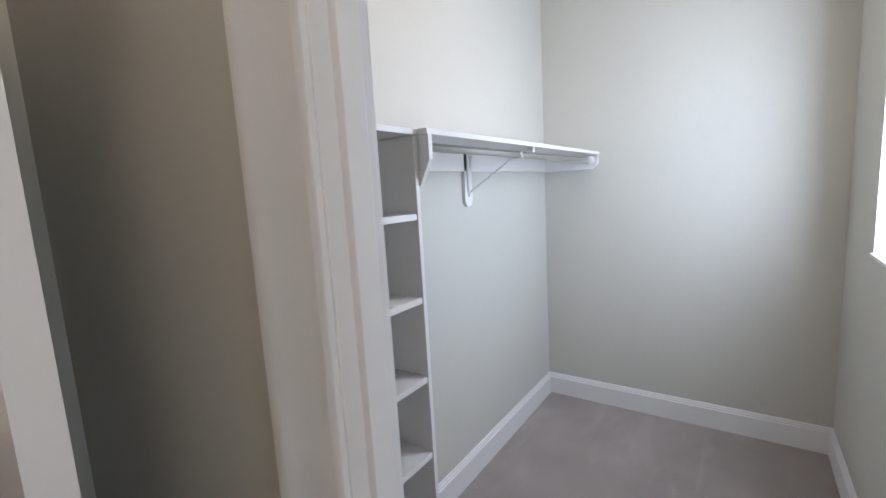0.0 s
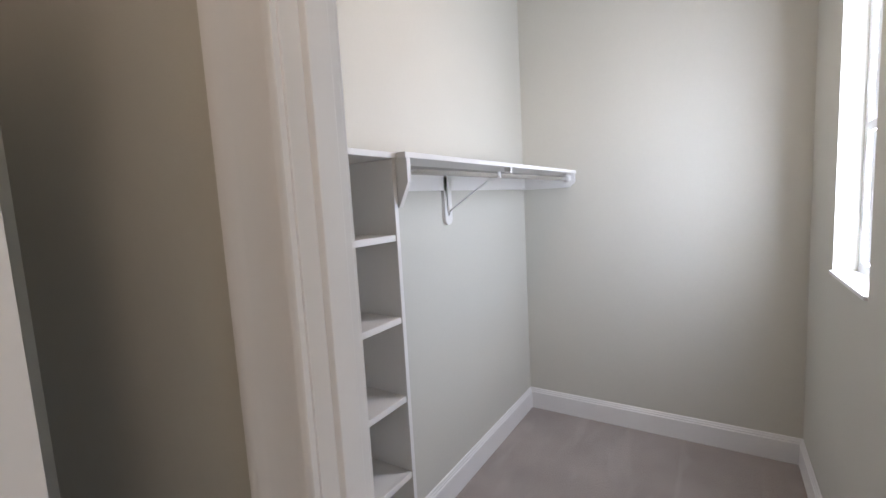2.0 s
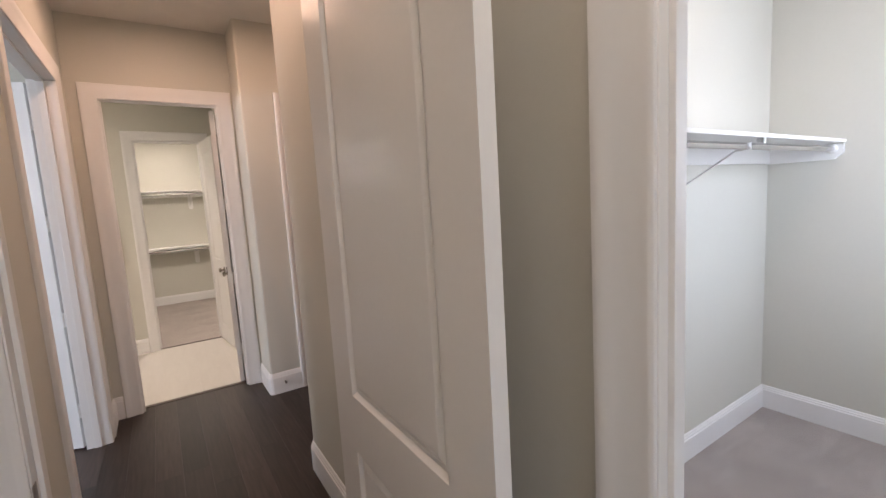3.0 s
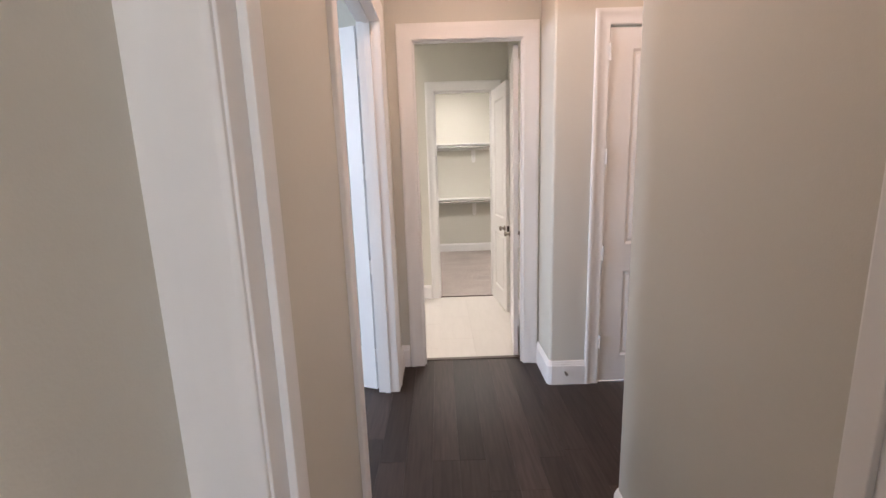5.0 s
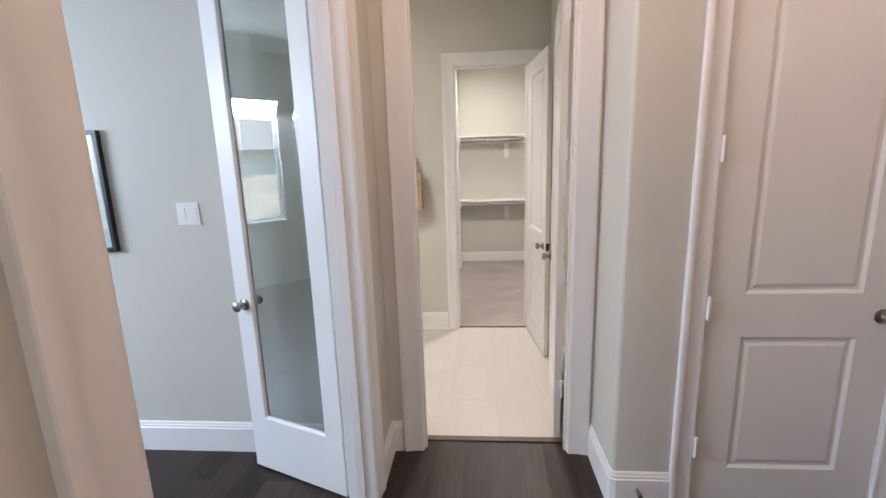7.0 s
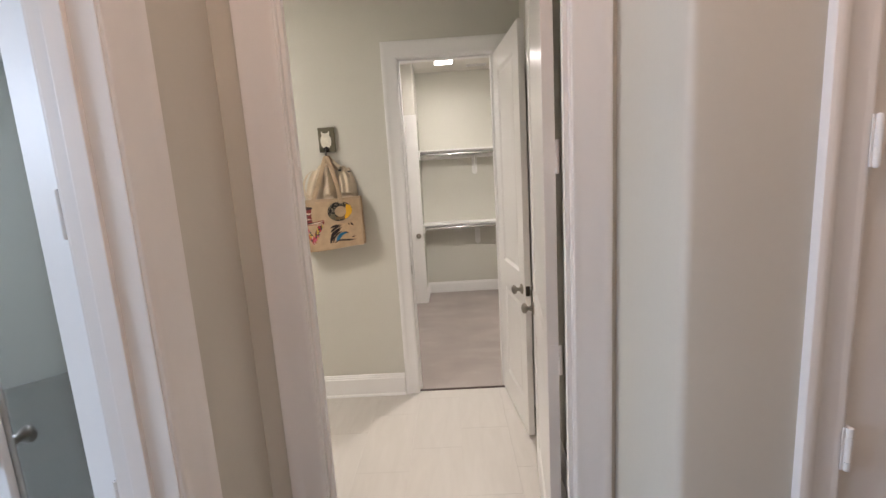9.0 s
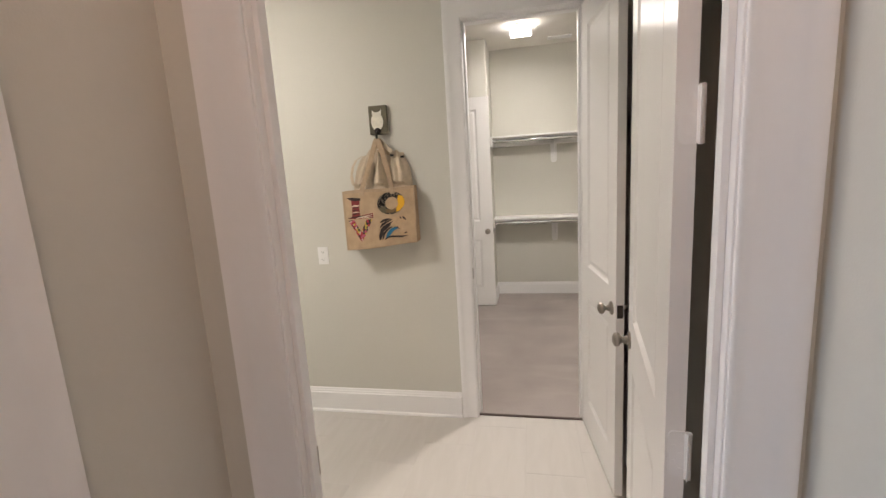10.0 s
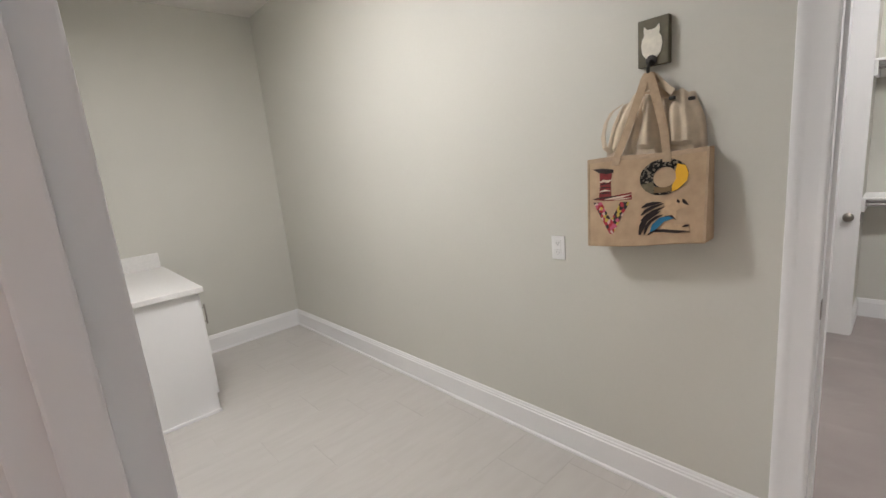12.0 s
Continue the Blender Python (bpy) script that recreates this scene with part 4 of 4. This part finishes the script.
# the letter L: a black cap, a striped red stem and a striped foot
letter_l = patch("letter_l", RED_CLOTH, [(0.115, 0.165), (0.237, 0.175), (0.226, 0.30), (0.234, 0.445), (0.109, 0.470), (0.122, 0.32)])
patch("cap", INK, [(0.048, 0.118), (0.142, 0.122), (0.250, 0.143), (0.250, 0.178), (0.182, 0.187), (0.109, 0.167)], 0.0055, letter_l)
foot = [(0.044, 0.470), (0.142, 0.438), (0.252, 0.436), (0.420, 0.400), (0.424, 0.481), (0.288, 0.487), (0.161, 0.490)]
patch("foot", RED_CLOTH, foot, 0.0048, letter_l)
for cloth, width, pts in (
        (CREAM_CLOTH, 0.030, [(0.118, 0.275), (0.160, 0.262), (0.200, 0.272), (0.236, 0.255)]),
        (INK, 0.016, [(0.118, 0.305), (0.165, 0.295), (0.232, 0.300)]),
        (CREAM_CLOTH, 0.020, [(0.116, 0.385), (0.170, 0.372), (0.233, 0.378)]),
        (INK, 0.016, [(0.113, 0.408), (0.170, 0.400), (0.233, 0.403)]),
        (INK, 0.018, [(0.117, 0.345), (0.170, 0.338), (0.231, 0.342)]),
        (CREAM_CLOTH, 0.022, [(0.170, 0.478), (0.250, 0.462), (0.330, 0.448), (0.420, 0.420)]),
        (CREAM_CLOTH, 0.015, [(0.260, 0.480), (0.340, 0.470), (0.421, 0.458)]),
        (INK, 0.018, [(0.050, 0.468), (0.140, 0.456), (0.240, 0.448), (0.300, 0.438)])):
    stripe(cloth, pts, width, letter_l)

# the letter O: woven black ring with a yellow side and brown patches
ring = [(0.680 + 0.192 * math.cos(a), 0.258 + 0.196 * math.sin(a)) for a in [k * math.tau / 40 for k in range(40)]]
hole = [(0.690 + 0.090 * math.cos(a), 0.262 + 0.110 * math.sin(a)) for a in [k * math.tau / 40 for k in range(40)]]
bm = bmesh.new()
vo, vi = ([bm.verts.new(bag_point(s, t, 0.0045)) for s, t in loop] for loop in (ring, hole))
for k in range(40):
    bm.faces.new((vo[k], vo[(k + 1) % 40], vi[(k + 1) % 40], vi[k]))
bmesh.ops.solidify(bm, geom=list(bm.faces), thickness=0.001)
letter_o = part("letter_o", bm, O_CLOTH, bag)
patch("yellow_patch", YELLOW, [(0.772, 0.215), (0.785, 0.130), (0.848, 0.160), (0.872, 0.250), (0.862, 0.330), (0.795, 0.412), (0.750, 0.428), (0.752, 0.360), (0.780, 0.290)], 0.0058, letter_o)
patch("olive_patch", OLIVE_CLOTH, [(0.495, 0.325), (0.598, 0.300), (0.612, 0.352), (0.606, 0.432), (0.545, 0.400)], 0.0058, letter_o)
patch("brown_patch", OLIVE, [(0.612, 0.356), (0.690, 0.374), (0.746, 0.362), (0.746, 0.418), (0.680, 0.428), (0.610, 0.424)], 0.0060, letter_o)

flat_letter("V", "letter_v", 0.05, 0.405, 0.505, 0.865, V_CLOTH)

# the letter E: cream cloth with zebra stripes and a blue corner
letter_e = patch("letter_e", JUTE_LIGHT, [(0.505, 0.545), (0.600, 0.520), (0.870, 0.512), (0.885, 0.600), (0.790, 0.640), (0.800, 0.740), (0.770, 0.790), (0.895, 0.795), (0.893, 0.882), (0.560, 0.888), (0.488, 0.880), (0.530, 0.700)])
for width, pts in (
        (0.040, [(0.512, 0.575), (0.560, 0.548), (0.610, 0.536), (0.675, 0.534)]),
        (0.036, [(0.507, 0.659), (0.550, 0.612), (0.605, 0.577), (0.692, 0.546)]),
        (0.036, [(0.507, 0.722), (0.555, 0.668), (0.617, 0.624), (0.700, 0.582)]),
        (0.050, [(0.490, 0.878), (0.512, 0.790), (0.540, 0.715), (0.610, 0.655), (0.665, 0.630)]),
        (0.030, [(0.530, 0.880), (0.552, 0.790), (0.585, 0.735), (0.640, 0.690), (0.690, 0.672)]),
        (0.034, [(0.562, 0.884), (0.610, 0.842), (0.690, 0.850), (0.799, 0.872), (0.890, 0.870)]),
        (0.032, [(0.836, 0.520), (0.850, 0.555), (0.880, 0.592)]),
        (0.026, [(0.700, 0.690), (0.750, 0.696), (0.790, 0.738)]),
        (0.026, [(0.840, 0.822), (0.865, 0.812), (0.893, 0.806)]),
        (0.024, [(0.796, 0.518), (0.803, 0.540), (0.812, 0.562)])):
    stripe(INK, pts, width, letter_e)
patch("blue_patch", TEAL, [(0.577, 0.858), (0.600, 0.771), (0.662, 0.700), (0.735, 0.694), (0.770, 0.722), (0.699, 0.747), (0.640, 0.822)], 0.0080, letter_e)

# cream canvas bag bunched behind the tote
sack = thing("canvas_bag", "cream canvas bag bunched behind the tote", "bag", at=pose(0, -0.013, 0))


def lobe(name, left, right, top, foot_z, depth, folds, seed):
    """A bulge of gathered cloth; left, right and top are functions of the shares down and across."""
    rows = []
    for j in range(19):
        t, row = j / 18, []
        for i in range(29):
            s = i / 28
            bulge = (4 * s * (1 - s)) ** 0.6 * min(1.0, 0.15 + t * 3.0)
            x = -4.425 + depth * bulge + 0.0075 * math.sin(folds * s + 2.6 * t + seed) * bulge * (0.5 + t) + 0.008 * noise.noise((s * 4 + seed, t * 3, seed))
            y = left(t) + (right(t) - left(t)) * s
            z = top(s) + (foot_z - top(s)) * t + 0.005 * math.sin(folds * s) * (1 - t)
            x = min(x, -4.386) if z < 1.545 else x
            row.append(Vector((x, y + 0.004 * noise.noise((t * 5, seed, s)), z)))
        rows.append(row)
    return skin(rows, CANVAS, name, sack, thick=0.003)


lobe("side_fold", lambda t: 1.500 - 0.062 * min(1.0, 1.5 * t) ** 0.7, lambda t: 1.615 - 0.01 * t, lambda s: 1.700 + 0.085 * s, 1.44, 0.048, 15, 1.3)
lobe("side_fold", lambda t: 1.652 + 0.022 * t, lambda t: 1.772 + 0.040 * min(1.0, 2.2 * t), lambda s: 1.752 - 0.035 * s * s - 0.02 * (1 - s) ** 2, 1.44, 0.062, 21, 4.1)
lobe("body", lambda t: 1.612 - 0.085 * t, lambda t: 1.646 + 0.036 * t, lambda s: 1.795, 1.46, 0.054, 7, 2.2)
strap("strap", [(-4.408, 1.508, 1.712), (-4.376, 1.484, 1.690), (-4.368, 1.462, 1.650), (-4.370, 1.448, 1.600), (-4.366, 1.456, 1.555), (-4.385, 1.478, 1.530)], 0.020, CANVAS, sack, (0, 0.85, 0.5))
strap("strap", [(-4.395, 1.645, 1.800), (-4.392, 1.668, 1.772), (-4.385, 1.690, 1.748), (-4.378, 1.715, 1.730)], 0.022, CANVAS, sack, (0, 0.6, 0.8))
strap("seam", [(-4.372, 1.588, 1.735), (-4.366, 1.615, 1.742), (-4.372, 1.652, 1.738)], 0.006, STRAP, sack, (0, 0, 1))
for yy, zz in ((1.700, 1.702), (1.765, 1.690)):
    part("toggle", boxes((-4.384, -4.370, yy, yy + 0.022, zz, zz + 0.013), bevel=0.004), IRON, sack, "dark toggle")

# ---- dressing room ----
def dressing_shelf(z):
    ob = thing("hanging_shelf", "white closet shelf with a steel hanging rod", "shelf", "closet hanging shelves")
    part("board", boxes((-7.37, -7.045, 2.075, 4.199, z - 0.019, z), bevel=0.002), SHELF, ob)
    part("back_cleat", boxes((-7.3695, -7.351, 2.095, 4.18, z - 0.11, z - 0.0195), bevel=0.002), SHELF, ob)
    part("end_cleat", boxes((-7.35, -7.05, 2.0755, 2.094, z - 0.11, z - 0.0195), bevel=0.002), SHELF, ob)
    part("rod", tube(bmesh.new(), (-7.09, 2.095, z - 0.055), (-7.09, 4.18, z - 0.055), 0.0155, 16), CHROME, ob, "polished steel rod", True)
    for y in (2.808, 3.56):
        hang_bracket(ob, lambda u, v, w, y=y: Vector((-7.37 + w, y + u, z - 0.02 + v)), 0.31, 0.27)


dressing_shelf(1.982)
dressing_shelf(1.018)

# ---- outdoors, beyond the study and closet windows ----
structure("ground", boxes((-60, 60, -60, 60, -0.5, -0.35)), GRASS, "mown lawn around the house", "ground")
fence = thing("fence", "weathered upright board fence behind the house", "fence")
for k in range(70):
    x = -6.0 + k * 0.142
    part("board", boxes((x, x + 0.136, -7.03, -7.01, -0.35, 1.42 + 0.012 * ((k * 7) % 5))), FENCE, fence)
part("rail", boxes((-6.0, 3.95, -7.07, -7.031, 0.2, 0.29), (-6.0, 3.95, -7.07, -7.031, 1.05, 1.14)), FENCE, fence)
house = thing("neighbour_house", "pale neighbouring house with a grey roof behind the fence", "house")
part("wall", boxes((-14, 10, -20.0, -13.0, -0.35, 2.3)), BRICKS, house)
part("roof", prism(bmesh.new(), [(-12.3, 2.25), (-16.8, 4.3), (-21.0, 2.25)], lambda u, v, w: Vector((-14.6 + w, u, v)), 25.2), ROOF, house)

# ---- floor pieces ----
def bevelled(name, w, d, material, z1=0.0, depth=0.0135, edge=0.0009):
    bm = bmesh.new()
    lo = [bm.verts.new((x, y, z1 - depth)) for x, y in ((0, 0), (w, 0), (w, d), (0, d))]
    mi = [bm.verts.new((x, y, z1 - edge)) for x, y in ((0, 0), (w, 0), (w, d), (0, d))]
    hi = [bm.verts.new((x, y, z1)) for x, y in ((edge, edge), (w - edge, edge), (w - edge, d - edge), (edge, d - edge))]
    for a, b in ((lo, mi), (mi, hi)):
        for k in range(4):
            bm.faces.new((a[k], a[(k + 1) % 4], b[(k + 1) % 4], b[k]))
    bm.faces.new(hi)
    return mesh_of(name, bm, material)


rng = random.Random(5)
PW = 0.148
cache = {}
row = 0
y = -2.50
while y < 4.40 - 0.01:
    x_end = 1.60 if y <= 1.70 - PW else 0.15 if y < 2.95 else -0.85
    x, first = -2.665 if y < 2.95 else -2.23, True
    while x < x_end - 0.01:
        ln = rng.choice((0.9, 1.2, 1.5, 1.8)) * (rng.choice((0.4, 0.7, 1.0)) if first else 1.0)
        ln = round(min(ln, x_end - x), 3)
        key = (ln, PW)
        if key not in cache:
            cache[key] = bevelled("plank", ln - 0.0004, PW - 0.0004, PLANK, edge=0.0005)
        shared("plank", cache[key], floor_hall, pose(x, y, 0))
        x, first = x + ln, False
    y += PW
TX, TY, GAP = 0.604, 0.303, 0.0005
full = bevelled("tile", TX - GAP, TY - GAP, TILE, 0.0, 0.004, 0.0005)
k, y = 0, -2.10
while y < 2.97:
    x = -2.708 - (0.0, 0.205, 0.41)[k % 3]
    d = min(TY, 2.985 - y)
    starts = [(-2.708 - x, -2.708)] if k % 3 else []
    for w, hi in starts:
        shared("tile", bevelled("tile", w - GAP, d - GAP, TILE, 0.0, 0.004, 0.0005), floor_mud, pose(hi - w, y, 0))
    while x > -4.446 + 0.03:
        w = min(TX, x + 4.446)
        if w == TX and d == TY:
            shared("tile", full, floor_mud, pose(x - TX, y, 0))
        else:
            shared("tile", bevelled("tile", w - GAP, d - GAP, TILE, 0.0, 0.004, 0.0005), floor_mud, pose(x - w, y, 0))
        x -= w
    y += TY
    k += 1
